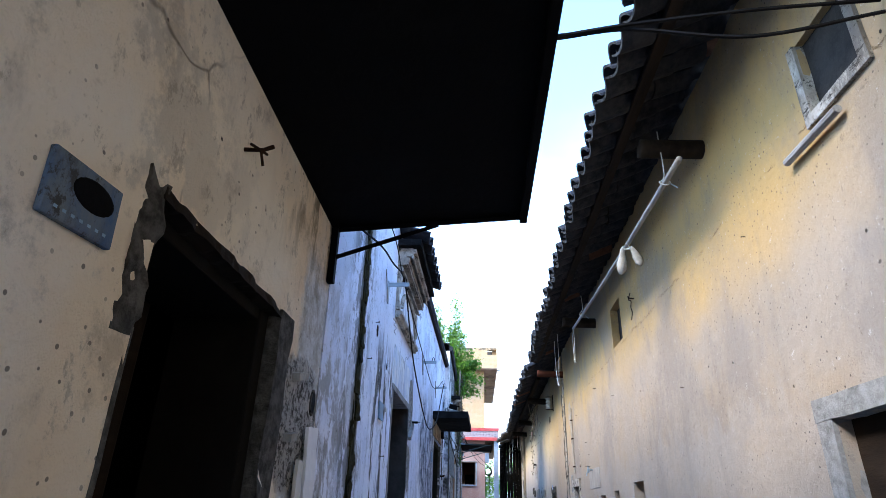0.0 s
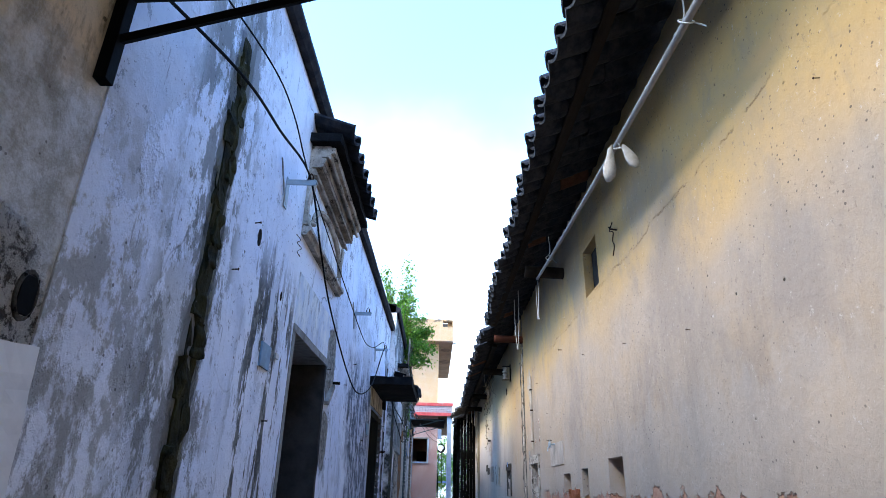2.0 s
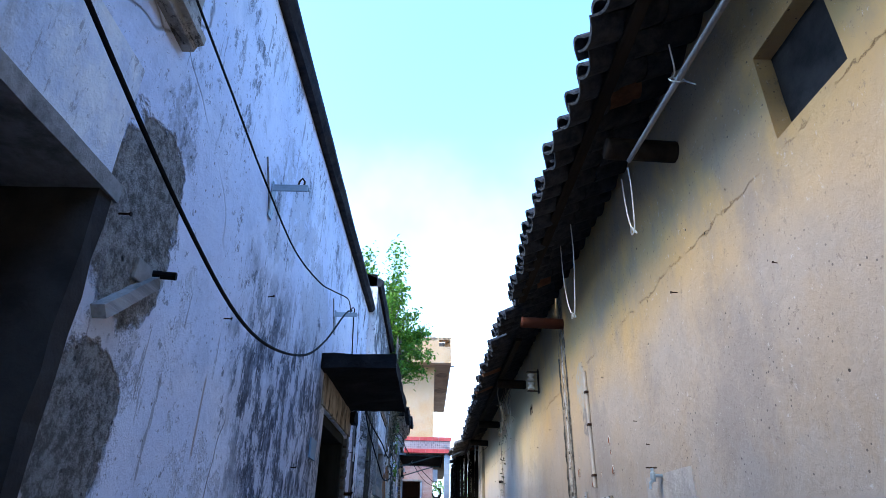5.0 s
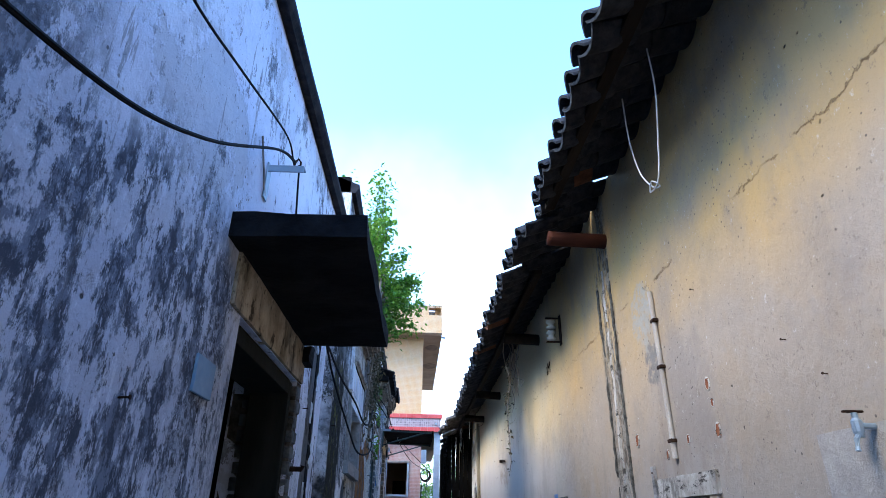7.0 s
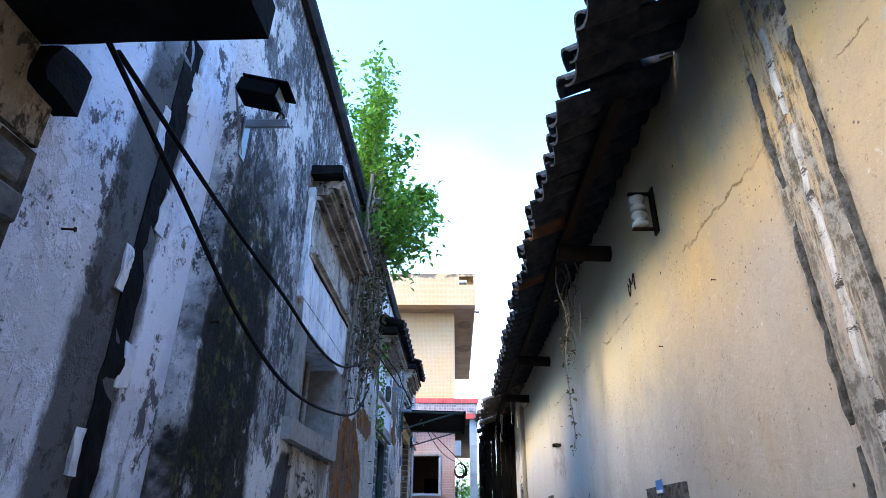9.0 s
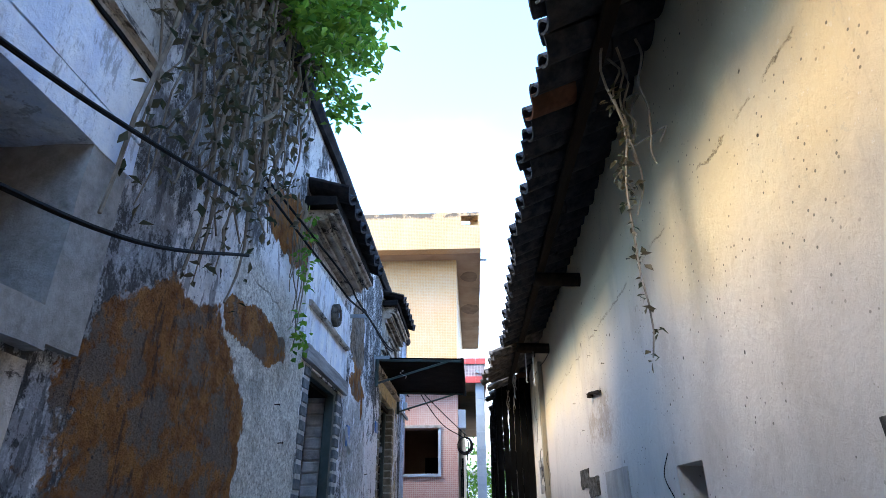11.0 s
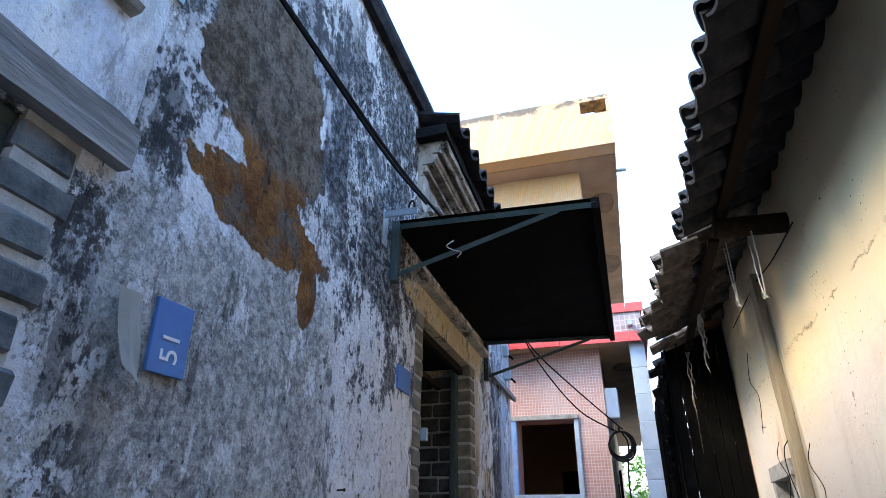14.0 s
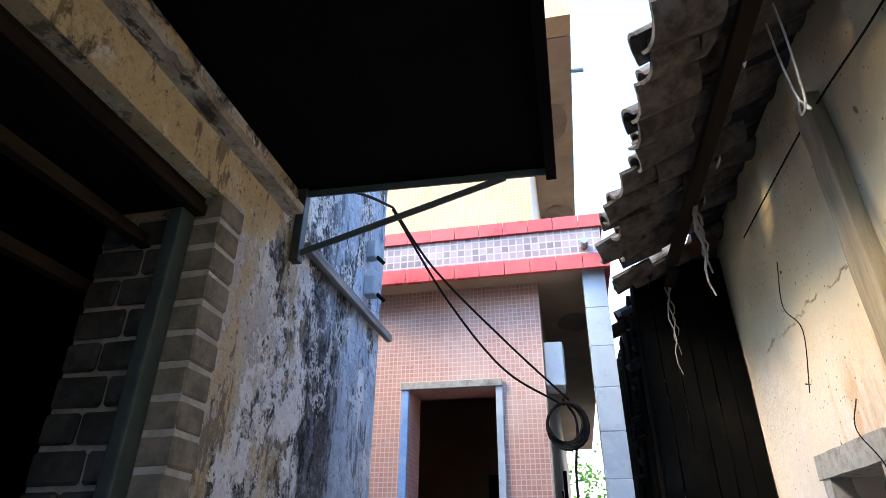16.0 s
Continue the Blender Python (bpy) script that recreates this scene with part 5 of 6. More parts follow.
bm = rough_box(-0.02, 0.004, 2.81 - BY, 2.89 - BY, 0.1, 3.02, 0.012, 60, 18)
MOSS = plain("black_moss", (0.012, 0.012, 0.009), (0.055, 0.05, 0.02), 12, 1.0, 0, 0.015, (1, 1, 0.6), 0.5, (0.012, 0.012, 0.01))
part("moss_ridge", bm, MOSS, s)
for k in range(14):
    z, y = 1.3 + 0.12 * k, 2.85 - BY + 0.035 * math.sin(k * 2.7)
    part("moss_clump", rough_box(-0.01, 0.006 + 0.003 * (k % 3), y - 0.03, y + 0.03, z - 0.05, z + 0.06, 0.016, 8, 24, k), MOSS, s)
s = thing("downpipe_scar", B, "black stained groove of a vanished downpipe", "gutter")
for k in range(8):
    part("lime_flake", rough_box(-0.01, 0.006, 8.60 - BY + 0.09 * (k % 2), 8.63 - BY + 0.1 * (k % 2), 1.4 + 0.19 * k, 1.47 + 0.2 * k, 0.009, 6, 22, k), WHITEWASH, s)
part("groove_ridge", rough_box(-0.02, 0.003, 8.63 - BY, 8.70 - BY, 0.1, 2.95, 0.009, 60, 18, 4), CONCRETE, s)

# ---- house with the barred window ----
w = structure(thing("window_1", C, "barred window in a worn stone frame with a sloped sill", "window"), "barred window in a worn stone frame with a sloped sill", "window")
part("window_frame", rough_box(-0.2, 0.022, 9.76, 9.88, 2.07, 2.57, 0.004, 9), STONE, w)
part("window_frame", rough_box(-0.2, 0.022, 10.61, 10.745, 2.02, 2.57, 0.004, 9, 9, 2), STONE, w)
part("window_head", rough_box(-0.2, 0.026, 9.76, 10.76, 2.475, 2.575, 0.004, 9, 9, 3), WHITEWASH, w)
part("window_sill", rough_box(-0.2, 0.04, 9.74, 10.62, 2.0, 2.082, 0.005, 9, 9, 4), STONE, w)
for y in (10.02, 10.15, 10.3, 10.42):
    part("bar", tube([(-0.1, y, 2.05), (-0.1, y + 0.005, 2.5)], 0.014, 8), STONE, w)
p = structure(link("trim_1", rough_box(-0.01, 0.026, 9.72, 10.76, 2.58, 2.775, 0.004, 10), WHITEWASH, None, C), "cracked blue-white plaster band over the window", "trim")
p = structure(link("trim_2", rough_box(-0.01, 0.022, 9.722, 9.755, 2.6, 3.12, 0.006, 10, 9, 3), WHITEWASH, None, C), "pale strip of whitewash beside the hood", "trim")
m = thing("pediment_crack", C, "dark joint line along the hood's panel", "crack")
part("joint", rough_box(0.0, 0.032, 9.85, 10.74, 2.768, 2.782, 0.003, 9), CONCRETE, m)
p = structure(link("trim_3", rough_box(-0.01, 0.014, 9.9, 10.62, 1.3, 1.98, 0.006, 9, 4), MOULDING, None, C), "rough grey render below the window sill", "trim")

# ---- numbered door ----
d = structure(thing("door_4", C, "wide open doorway with grey brick edges and an old timber lintel", "doorway"), "wide open doorway with grey brick edges and an old timber lintel", "doorway")
part("lintel", rough_box(-0.12, 0.03, 12.43, 13.46, 2.44, 2.52, 0.005, 14, 14), GREYWOOD, d, "split grey timber lintel")
part("frame_head", box(-0.05, -0.01, 12.6, 13.29, 2.40, 2.432, 0.005), GREENMETAL, d)
for y in (13.238,):
    part("frame_jamb", box(-0.07, -0.012, y, y + 0.05, 0, 2.43, 0.005), GREENMETAL, d, "grey-green painted jamb")
for side, ya in ((0, 12.5), (1, 13.285)):
    part("mortar_bed", rough_box(-0.06, 0.002, ya + 0.004, ya + 0.1, 1.2, 2.44, 0.004, 10), MORTAR, d)
    for k in range(19):
        z = 1.13 + k * 0.069
        o = 0.02 if k % 2 else 0.0
        brick(d, -0.06, 0.006 + rnd.uniform(-0.003, 0.003), ya - (o if not side else 0), ya + 0.1 + (o if side else 0), z, z + 0.053)
part("reveal_bed", box(-0.185, -0.02, 13.278, 13.289, 0, 2.38), MORTAR, d)
# black boxes put the doorway's inner shade over the wall thickness
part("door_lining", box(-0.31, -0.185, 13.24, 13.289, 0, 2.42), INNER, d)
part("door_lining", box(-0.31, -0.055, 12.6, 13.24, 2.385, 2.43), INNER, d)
for k in range(20):
    z = 1.05 + k * 0.069
    brick(d, -0.185, -0.075, 13.268, 13.28, z, z + 0.06, LIMEBRICK)
p = structure(link("trim_4", rough_box(-0.01, 0.012, 12.36, 13.45, 2.53, 3.0, 0.003, 12), WHITEWASH, None, C), "blue-white plaster panel above the timber lintel", "trim")
m = thing("wall_moulding", C, "thin buff plaster moulding across the panel", "moulding")
part("strip", extrude([(0.01, 2.72), (0.035, 2.725), (0.04, 2.74), (0.03, 2.752), (0.01, 2.755)], 12.42, 13.38), MOULDING, m)
r = thing("rosette_vent", C @ pose(0.015, 12.96, 2.84, 0, 90, 0), "eight-sided stone vent rosette with a blue centre", "vent")
part("rim", lathe([(0.075, 0), (0.075, 0.03), (0.06, 0.04), (0.042, 0.04), (0.036, 0.012)], 8), DARKSTONE, r)
part("centre", lathe([(0.02, 0.002), (0.02, 0.03), (0.014, 0.034)], 10), FADEDPLATE, r)
wall_plate(C, 13.66, 2.205, 0.047, 0.067, BLUEPLATE, "blue enamel plate numbered 51 hung on its side", 3, "51")
t = thing("paper_tag", C @ pose(0.006, 13.55, 2.19), "curled grey paper hanging beside the blue plate", "paper")
bm = bmesh.new()
g = [[bm.verts.new((0.006 + 0.03 * (i / 5) ** 2 + 0.012 * math.sin(j), 0.03 * (j / 4 - 0.5) * 2 + 0.015 * i / 5, 0.06 - 0.13 * i / 5 - 0.012 * j * (i > 3))) for j in range(5)] for i in range(6)]
for i in range(5):
    for j in range(4):
        bm.faces.new((g[i][j], g[i + 1][j], g[i + 1][j + 1], g[i][j + 1]))
bmesh.ops.solidify(bm, geom=bm.faces[:], thickness=0.0015)
part("sheet", bm, PAPER, t)

# ---- door under the green-framed awning ----
d = structure(thing("door_5", C, "dark doorway with brick edges and timber beams at its head", "doorway"), "dark doorway with brick edges and timber beams at its head", "doorway")
for side, ya in ((0, 14.99), (1, 15.895)):
    part("mortar_bed", rough_box(-0.10, 0.002, ya + 0.003, ya + 0.088, 1.2, 2.76, 0.004, 10), MORTAR, d)
    for k in range(23):
        z = 1.15 + k * 0.07
        brick(d, -0.1, 0.006 + rnd.uniform(-0.003, 0.003), ya, ya + 0.09, z, z + 0.061, BUFFBRICK)
for x, z in ((-0.04, 2.70), (-0.16, 2.62), (-0.30, 2.52)):
    part("head_beam", box(x - 0.03, x, 15.08, 15.9, z, z + 0.03, 0.004), TIMBER, d)
part("door_post", box(-0.10, -0.065, 15.845, 15.895, 0, 2.7, 0.006), GREENMETAL, d)
part("reveal_bed", box(-0.29, -0.1, 15.885, 15.899, 0, 2.7), MORTAR, d)
# shade under the door head, added as a near-black board
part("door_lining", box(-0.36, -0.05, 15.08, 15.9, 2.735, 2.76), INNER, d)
# reveal bricks in the brick colour darkened for shade
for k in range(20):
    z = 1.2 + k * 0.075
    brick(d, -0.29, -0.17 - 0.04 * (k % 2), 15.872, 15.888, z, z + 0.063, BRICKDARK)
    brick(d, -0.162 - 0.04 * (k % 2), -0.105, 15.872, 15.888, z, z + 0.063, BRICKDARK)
part("latch", box(0.002, 0.03, 15.075, 15.1, 2.23, 2.28, 0.004), GALV, d)
part("ledge", extrude([(0.0, 0.0), (0.05, 0.0), (0.05, 0.025), (0.0, 0.04)], 14.92, 16.2, 0.0), MOULDING, d).matrix_basis = pose(0, 0, 2.88)
wall_plate(C, 14.865, 2.42, 0.066, 0.045, BLUEPLATE, "dull blue enamel plate beside the brick edge", bars=0)
t = thing("batten", C @ pose(0.02, 16.75, 2.83), "loose pale batten leaning across the wall", "batten")
part("stick", box(-0.012, 0.012, -0.44, 0.44, -0.016, 0.016, 0.003), GREYWOOD, t)
t = thing("cable_tie", C @ pose(0.24, 14.69, 2.86), "twisted wire tied round the awning brace", "wire")
part("twist", tube(smooth_path([(0, 0, 0.03), (0.015, -0.02, 0.02), (-0.01, -0.025, 0.0), (0.02, -0.02, -0.02), (0.045, -0.02, -0.03), (0.03, -0.02, -0.05)]), 0.0018, 5), PALEWIRE, t)
for z, w3, o in ((2.95, 0.06, 0.03), (3.12, 0.05, 0.02)):
    t = thing("junction_box", C @ pose(0.02, 16.9, z), "grey cable junction box on the corner", "electrical box", "junction boxes")
    part("case", box(-0.02, o, -w3 / 2, w3 / 2, -0.04, 0.04, 0.006), GALV, t)
    part("gland", tube([(o, 0, -0.03), (o + 0.03, 0.01, -0.06)], 0.008, 6), BLACKMETAL, t)
# ---- things on the pink house ----
t = thing("meter_box", pose(0.21, 18.28, 2.98), "pale grey electric meter box on the side wall", "electrical box")
part("case", box(0.002, 0.11, -0.09, 0.11, -0.13, 0.13, 0.008), WHITEPAINT, t)
part("door", box(0.111, 0.117, -0.075, 0.095, -0.115, 0.115, 0.003), GALV, t)
t = thing("cable_coil", pose(0.3, 18.0, 2.6), "loose coil of black cable hanging on the wall", "cable")
for k in range(4):
    rr = 0.088 + 0.006 * k
    pts = [(rr * math.cos(a) + 0.004 * k, -0.02 + 0.012 * math.sin(3 * a + k), rr * math.sin(a) * 1.12 - 0.006 * k) for a in np.linspace(0, 2 * math.pi, 22)]
    part("turn", tube(pts, 0.007, 6), WIRE, t)
part("tail", tube(smooth_path([(0.02, 0.02, 0.1), (0.06, 0.05, 0.0), (0.03, 0.06, -0.3), (0.05, 0.08, -0.9)]), 0.007, 6), WIRE, t)
part("peg", tube([(0.0, 0.1, 0.12), (0.0, -0.04, 0.125)], 0.008, 6), RUST, t)
for pts in (([(-0.36, 16.95, 3.35), (-0.2, 17.4, 3.08), (0.02, 17.75, 2.83), (0.28, 17.98, 2.7)]), ([(-0.36, 16.95, 3.36), (-0.24, 17.3, 3.2), (0.05, 17.7, 2.95), (0.33, 18.0, 2.72)])):
    t = thing("cable", pose(0, 0, 0), "slack black cable from the house corner to the coil", "cable", "black cables")
    part("strand", tube(smooth_path(pts), 0.006, 6), WIRE, t)
for x, y, z, h in ((0.4, 19.5, 2.0, 0.9), (0.36, 19.9, 1.9, 1.2)):
    t = thing("wall_pipe", pose(x - 0.15, y, 0.55), "thin dark pipe up the porch wall", "pipe", "porch pipes")
    part("pipe", tube([(0, 0, 0), (0, 0, z)], 0.015, 8), BLACKMETAL, t)
# thin brown discs stand in for the round shadows on the soffits
for y, z, s2 in ((19.2, 5.605, 0.16), (21.0, 5.605, 0.2), (18.8, 3.45, 0.12)):
    t = thing("damp_stain", pose(0.42, y, z), "brown disc painting a round shadow on the soffit", "plaster patch", "loose plaster patches")
    bm = lathe([(s2 * 0.9, 0.004), (s2, -0.002), (s2 * 0.8, -0.005)], 14)
    for v in bm.verts:
        v.co.x *= 1 + 0.25 * noise.noise(v.co * 9)
        v.co.y *= 1.5 + 0.5 * noise.noise(v.co * 7)
    part("flake", bm, plain("brown_soffit_shadow", (0.24, 0.16, 0.11), (0.33, 0.23, 0.16), 6) if "brown_soffit_shadow" not in bpy.data.materials else bpy.data.materials["brown_soffit_shadow"], t)

# ---- right wall: openings and fittings ----
d = structure(thing("window_2", pose(0, 0, 0), "small high window in a pale plaster surround", "window"), "small high window in a pale plaster surround", "window")
y0, y1, z0, z1 = WIN_R
for a, b_, c_, e in ((y0 - 0.045, y0, z0 - 0.045, z1), (y1, y1 + 0.045, z0 - 0.045, z1), (y0, y1, z0 - 0.045, z0)):
    part("window_frame", rough_box(RX - 0.016, RX + 0.25, a, b_, c_, e, 0.003, 7), MOULDING, d)
# dark panel recessed in the opening
part("shutter", rough_box(RX + 0.03, RX + 0.05, y0, y1, z0, z1, 0.003, 7), SHADEWOOD, d, "dull dark panel set back in the window")
part("drip_bar", tube([(RX - 0.03, 1.69, 2.765), (RX - 0.03, 2.05, 2.775)], 0.016, 8), GREYWOOD, d)
d = structure(thing("door_6", pose(0, 0, 0), "low doorway with a rough grey stone lintel", "doorway"), "low doorway with a rough grey stone lintel", "doorway")
part("lintel", rough_box(RX - 0.02, RX + 0.2, 1.3, 2.3, 1.79, 1.87, 0.005, 10), STONE, d)
part("jamb", rough_box(RX - 0.018, RX + 0.2, 2.2, 2.295, 0, 1.79, 0.006, 10), STONE, d)
# leaf added just behind the wall face to give the doorway's inner shade
part("door_leaf", rough_box(RX + 0.05, RX + 0.09, 1.4, 2.2, 0, 1.79, 0.003, 10), TIMBER, d, "dark leaf standing in for the shaded inside of the doorway")
d = structure(thing("window_9", pose(0, 0, 0), "square putlog opening, its shaded inside set as a dark panel", "vent opening"), "square putlog opening, its shaded inside set as a dark panel", "vent opening")
# dark panel added for the shade inside the recess
part("back_board", rough_box(RX + 0.07, RX + 0.09, HOLE_R[0], HOLE_R[1], HOLE_R[2], HOLE_R[3], 0.003, 7), SHADEWOOD, d)
for k, (h, col_) in enumerate(((HOLE_L, MOULDING), (HOLE_M, DARKSTONE), (HOLE_V, STONE))):
    d = structure(thing("window_%d" % (k + 3), pose(0, 0, 0), "small dark vent opening with a worn stone lintel", "vent opening"), "small dark vent opening with a worn stone lintel", "vent opening")
    part("lintel", rough_box(RX - 0.018, RX + 0.2, h[0] - 0.09, h[1] + 0.09, h[3] - 0.004, h[3] + 0.085, 0.004, 8, 9, k), col_, d)
    part("jamb", rough_box(RX - 0.012, RX + 0.2, h[1], h[1] + 0.07, h[2], h[3], 0.004, 8, 9, k), col_, d)
    part("jamb", rough_box(RX - 0.012, RX + 0.2, h[0] - 0.07, h[0], h[2], h[3], 0.004, 8, 9, k), col_, d)
t = thing("sticker", pose(RX - 0.021, 10.6, 1.89), "small bright blue and white sticker on the stone lintel", "sticker")
part("sheet", box(-0.002, 0.003, -0.05, 0.05, -0.03, 0.035, 0.0008), BLUEPLATE, t)
part("white_band", box(-0.0035, -0.0022, -0.045, 0.045, -0.026, -0.012), WHITEPAINT, t)

for k, (ya, yb) in enumerate(((8.775, 8.80), (8.90, 8.93), (9.02, 9.045))):
    structure(link("trim_%d" % (k + 5), rough_box(RX - 0.006, RX + 0.01, ya, yb, 0.3, 3.34 - 0.1 * k, 0.013, 40, 11, k), MOULDING if k == 1 else DARKSTONE, None), "weathered plaster ridge of the mended joint", "trim")
t = thing("tap", pose(RX, 6.92, 1.93), "small dull metal water tap on a pipe stub", "tap")
part("pipe_stub", tube([(0.0, 0, 0), (-0.05, 0, 0)], 0.009, 8), GALV, t)
part("body", lathe([(0.010, -0.03), (0.014, -0.015), (0.014, 0.012), (0.008, 0.02), (0.008, 0.034)], 10), GALV, t).matrix_basis = pose(-0.055, 0, 0)
part("spout", tube([(-0.055, 0, -0.02), (-0.075, -0.01, -0.035), (-0.08, -0.012, -0.065)], 0.007, 8), GALV, t)
part("lever", box(-0.085, -0.03, -0.006, 0.006, 0.034, 0.04, 0.002), RUST, t)
t = thing("wall_batten", pose(RX - 0.004, 8.46, 1.86), "short grey batten nailed to the plaster", "batten")
part("stick", rough_box(-0.012, 0.006, -0.018, 0.018, -0.12, 0.1, 0.003, 8, 20), GREYWOOD, t)
part("nail_head", tube([(-0.012, 0, 0.07), (-0.016, 0, 0.07)], 0.005, 8), RUST, t)
t = thing("wire_twist", pose(RX, 4.55, 3.06), "rusty hook with a twist of dark wire", "hook")
part("hook", tube([(0.02, 0, 0.03), (-0.04, 0, 0.035), (-0.05, 0.0, 0.05)], 0.006, 6), RUST, t)
part("twist", tube(smooth_path([(-0.035, -0.03, 0.07), (-0.04, 0.02, 0.03), (-0.035, -0.03, 0.0), (-0.03, 0.01, -0.04), (-0.03, -0.012, -0.09), (-0.03, 0.03, -0.14)]), 0.004, 5), RUST, t)
pole = thing("bamboo_pole", pose(0, 0, 0), "bleached bamboo drying pole hung under the eave on wires", "pole")
P0, P1 = Vector((1.03, 2.55, 3.13)), Vector((1.04, 6.15, 3.32))
part("cane", tube([P0.lerp(P1, k / 16) - Vector((0, 0, 0.02 * math.sin(math.pi * k / 16))) for k in range(17)], 0.016, 10, 0.75), BAMBOO, pole, smooth=True)
for k in range(1, 11):
    c0 = P0.lerp(P1, k / 11) - Vector((0, 0, 0.02 * math.sin(math.pi * k / 11)))
    u = (P1 - P0).normalized()
    part("node_ring", tube([c0 - u * 0.006, c0 + u * 0.006], 0.0178 - 0.004 * k / 11, 10), BAMBOO, pole)
for y in (2.8, 5.55):
    f = (y - P0.y) / (P1.y - P0.y)
    c0 = P0.lerp(P1, f)
    part("tie_wire", tube(smooth_path([(c0.x, c0.y, 3.48), (c0.x + 0.01, c0.y + 0.02, c0.z + 0.06), (c0.x - 0.03, c0.y, c0.z), (c0.x, c0.y - 0.02, c0.z - 0.03), (c0.x + 0.03, c0.y, c0.z), (c0.x, c0.y + 0.02, c0.z + 0.03), (c0.x + 0.05, c0.y - 0.04, c0.z - 0.06)]), 0.0035, 5), PALEWIRE, pole)
t = thing("rag_bundle", pose(1.02, 3.64, 3.12), "pair of dirty white rags knotted on the bamboo pole", "rag")
for dx, dy, rot in ((-0.03, 0.02, 12), (0.03, -0.03, -22)):
    bm = lathe([(0.004, 0.06), (0.018, 0.03), (0.028, -0.03), (0.042, -0.1), (0.036, -0.15), (0.012, -0.19)], 10)
    for v in bm.verts:
        v.co += noise.noise_vector(v.co * 28 + Vector((dx * 90, 0, 0))) * 0.012
        v.co.y *= 0.7
    bm.transform(pose(dx, dy, -0.02, rot, rot * 0.5, 0) @ Matrix.Scale(0.78, 4))
    part("rag", bm, RAG, t, smooth=True)
part("knot", tube(smooth_path([(0, 0, 0.05), (0.02, 0.02, 0.02), (-0.02, 0.0, 0.0), (0.02, -0.03, -0.01)]), 0.004, 5), PALEWIRE, t)


def wire_loop(x, y, ztop, zbot, w, label="pale twisted wire loop hanging from the eave"):
    t = thing("wire_loop", pose(x, y, 0), label, "wire", "wire loops under the eave")
    h = ztop - zbot
    pts = [(0, w, ztop), (0, w * 0.95, ztop - h * 0.4), (0, w * 0.6, ztop - h * 0.75), (0, 0.0, zbot + 0.02), (0.01, -w * 0.25, zbot), (-0.01, -w * 0.1, zbot + 0.035), (0, 0.03, zbot + 0.012), (0, -w * 0.35, zbot + 0.02), (0, -w * 0.7, ztop - h * 0.7), (0, -w, ztop - h * 0.35), (0, -w * 0.95, ztop)]
    part("strand", tube(smooth_path(pts, 7), 0.0035, 5), PALEWIRE, t)


wire_loop(1.053, 6.26, 3.32, 2.965, 0.055)
wire_loop(1.02, 7.42, 3.58, 2.95, 0.17)
wire_loop(1.06, 16.3, 3.5, 3.1, 0.04)
wire_loop(1.1, 15.87, 3.34, 2.98, 0.05)

NAIL = thing("nail", pose(RX, 6.4, 2.72), "rusty iron nail sticking out of the plaster", "nail", "nails in the walls")
part("shank", tube([(0.02, 0, 0), (-0.03, 0, 0.002)], 0.0032, 6), RUST, NAIL)
part("head", tube([(-0.03, 0, 0.002), (-0.033, 0, 0.002)], 0.007, 8), RUST, NAIL)
for y, z in ((7.74, 2.64), (2.56, 2.69), (3.7, 2.2), (4.6, 2.35), (7.2, 2.25), (9.6, 2.6), (10.3, 2.53), (12.42, 2.95), (13.4, 2.85), (13.3, 2.6), (13.7, 2.75), (14.2, 2.3), (14.5, 2.55), (17.4, 2.6), (5.6, 2.5), (7.05, 2.1)):
    copy_thing(NAIL, pose(RX, y, z, random.uniform(-20, 20), 0, random.uniform(-15, 15)) @ Matrix.Scale(0.6, 4))
for M, y, z in ((B, 5.5 - BY, 2.21), (B, 5.89 - BY, 2.44), (B, 3.05 - BY, 2.2), (B, 4.85 - BY, 2.2), (B, 6.6 - BY, 1.9), (B, 3.2 - BY, 2.45), (B, 3.62 - BY, 1.75), (C, 8.95, 2.2), (C, 12.1, 2.15), (C, 12.2, 2.0), (C, 14.4, 2.0), (B, 8.4 - BY, 2.2)):
    copy_thing(NAIL, M @ pose(0, y, z, random.uniform(-20, 20), 0, 180 + random.uniform(-15, 15)) @ Matrix.Scale(0.75, 4))
# holes where beams were pulled out, red brick inside
HOLE = thing("putlog_hole", pose(RX, 8.64, 2.11) @ Matrix.Scale(0.8, 4), "round hole in the plaster showing red brick", "hole", "round holes in the buff wall")
bm = lathe([(0.036, 0.0), (0.036, 0.006), (0.03, 0.009), (0.024, 0.004)], 12)
bm.transform(pose(0, 0, 0, 0, -90, 0) @ Matrix.Diagonal((1.3, 0.8, 1, 1)))
part("broken_rim", bm, MOULDING, HOLE)
bm = rough_box(-0.0065, 0.0, -0.022, 0.022, -0.034, 0.034, 0.003, 5, 30)
part("brick_core", bm, TERRACOTTA, HOLE)
for y, z, s2 in ((8.27, 2.0, 0.65), (8.03, 2.04, 0.6), (7.77, 2.23, 0.8), (7.76, 2.15, 0.5), (7.75, 2.04, 0.85)):
    copy_thing(HOLE, pose(RX, y, z) @ Matrix.Scale(s2, 4))
t = thing("conduit", pose(RX - 0.012, 8.17, 0), "pale painted conduit down the buff wall", "pipe")
part("pipe", tube([(0, 0, 1.97), (0, 0.0, 2.3), (0, 0.005, 2.6), (0, 0.01, 2.8)], 0.013, 8), CEMENT, t)
for z in (2.05, 2.4, 2.64):
    part("clip", box(-0.016, 0.012, -0.022, 0.024, z - 0.008, z + 0.008, 0.002), RUST, t)
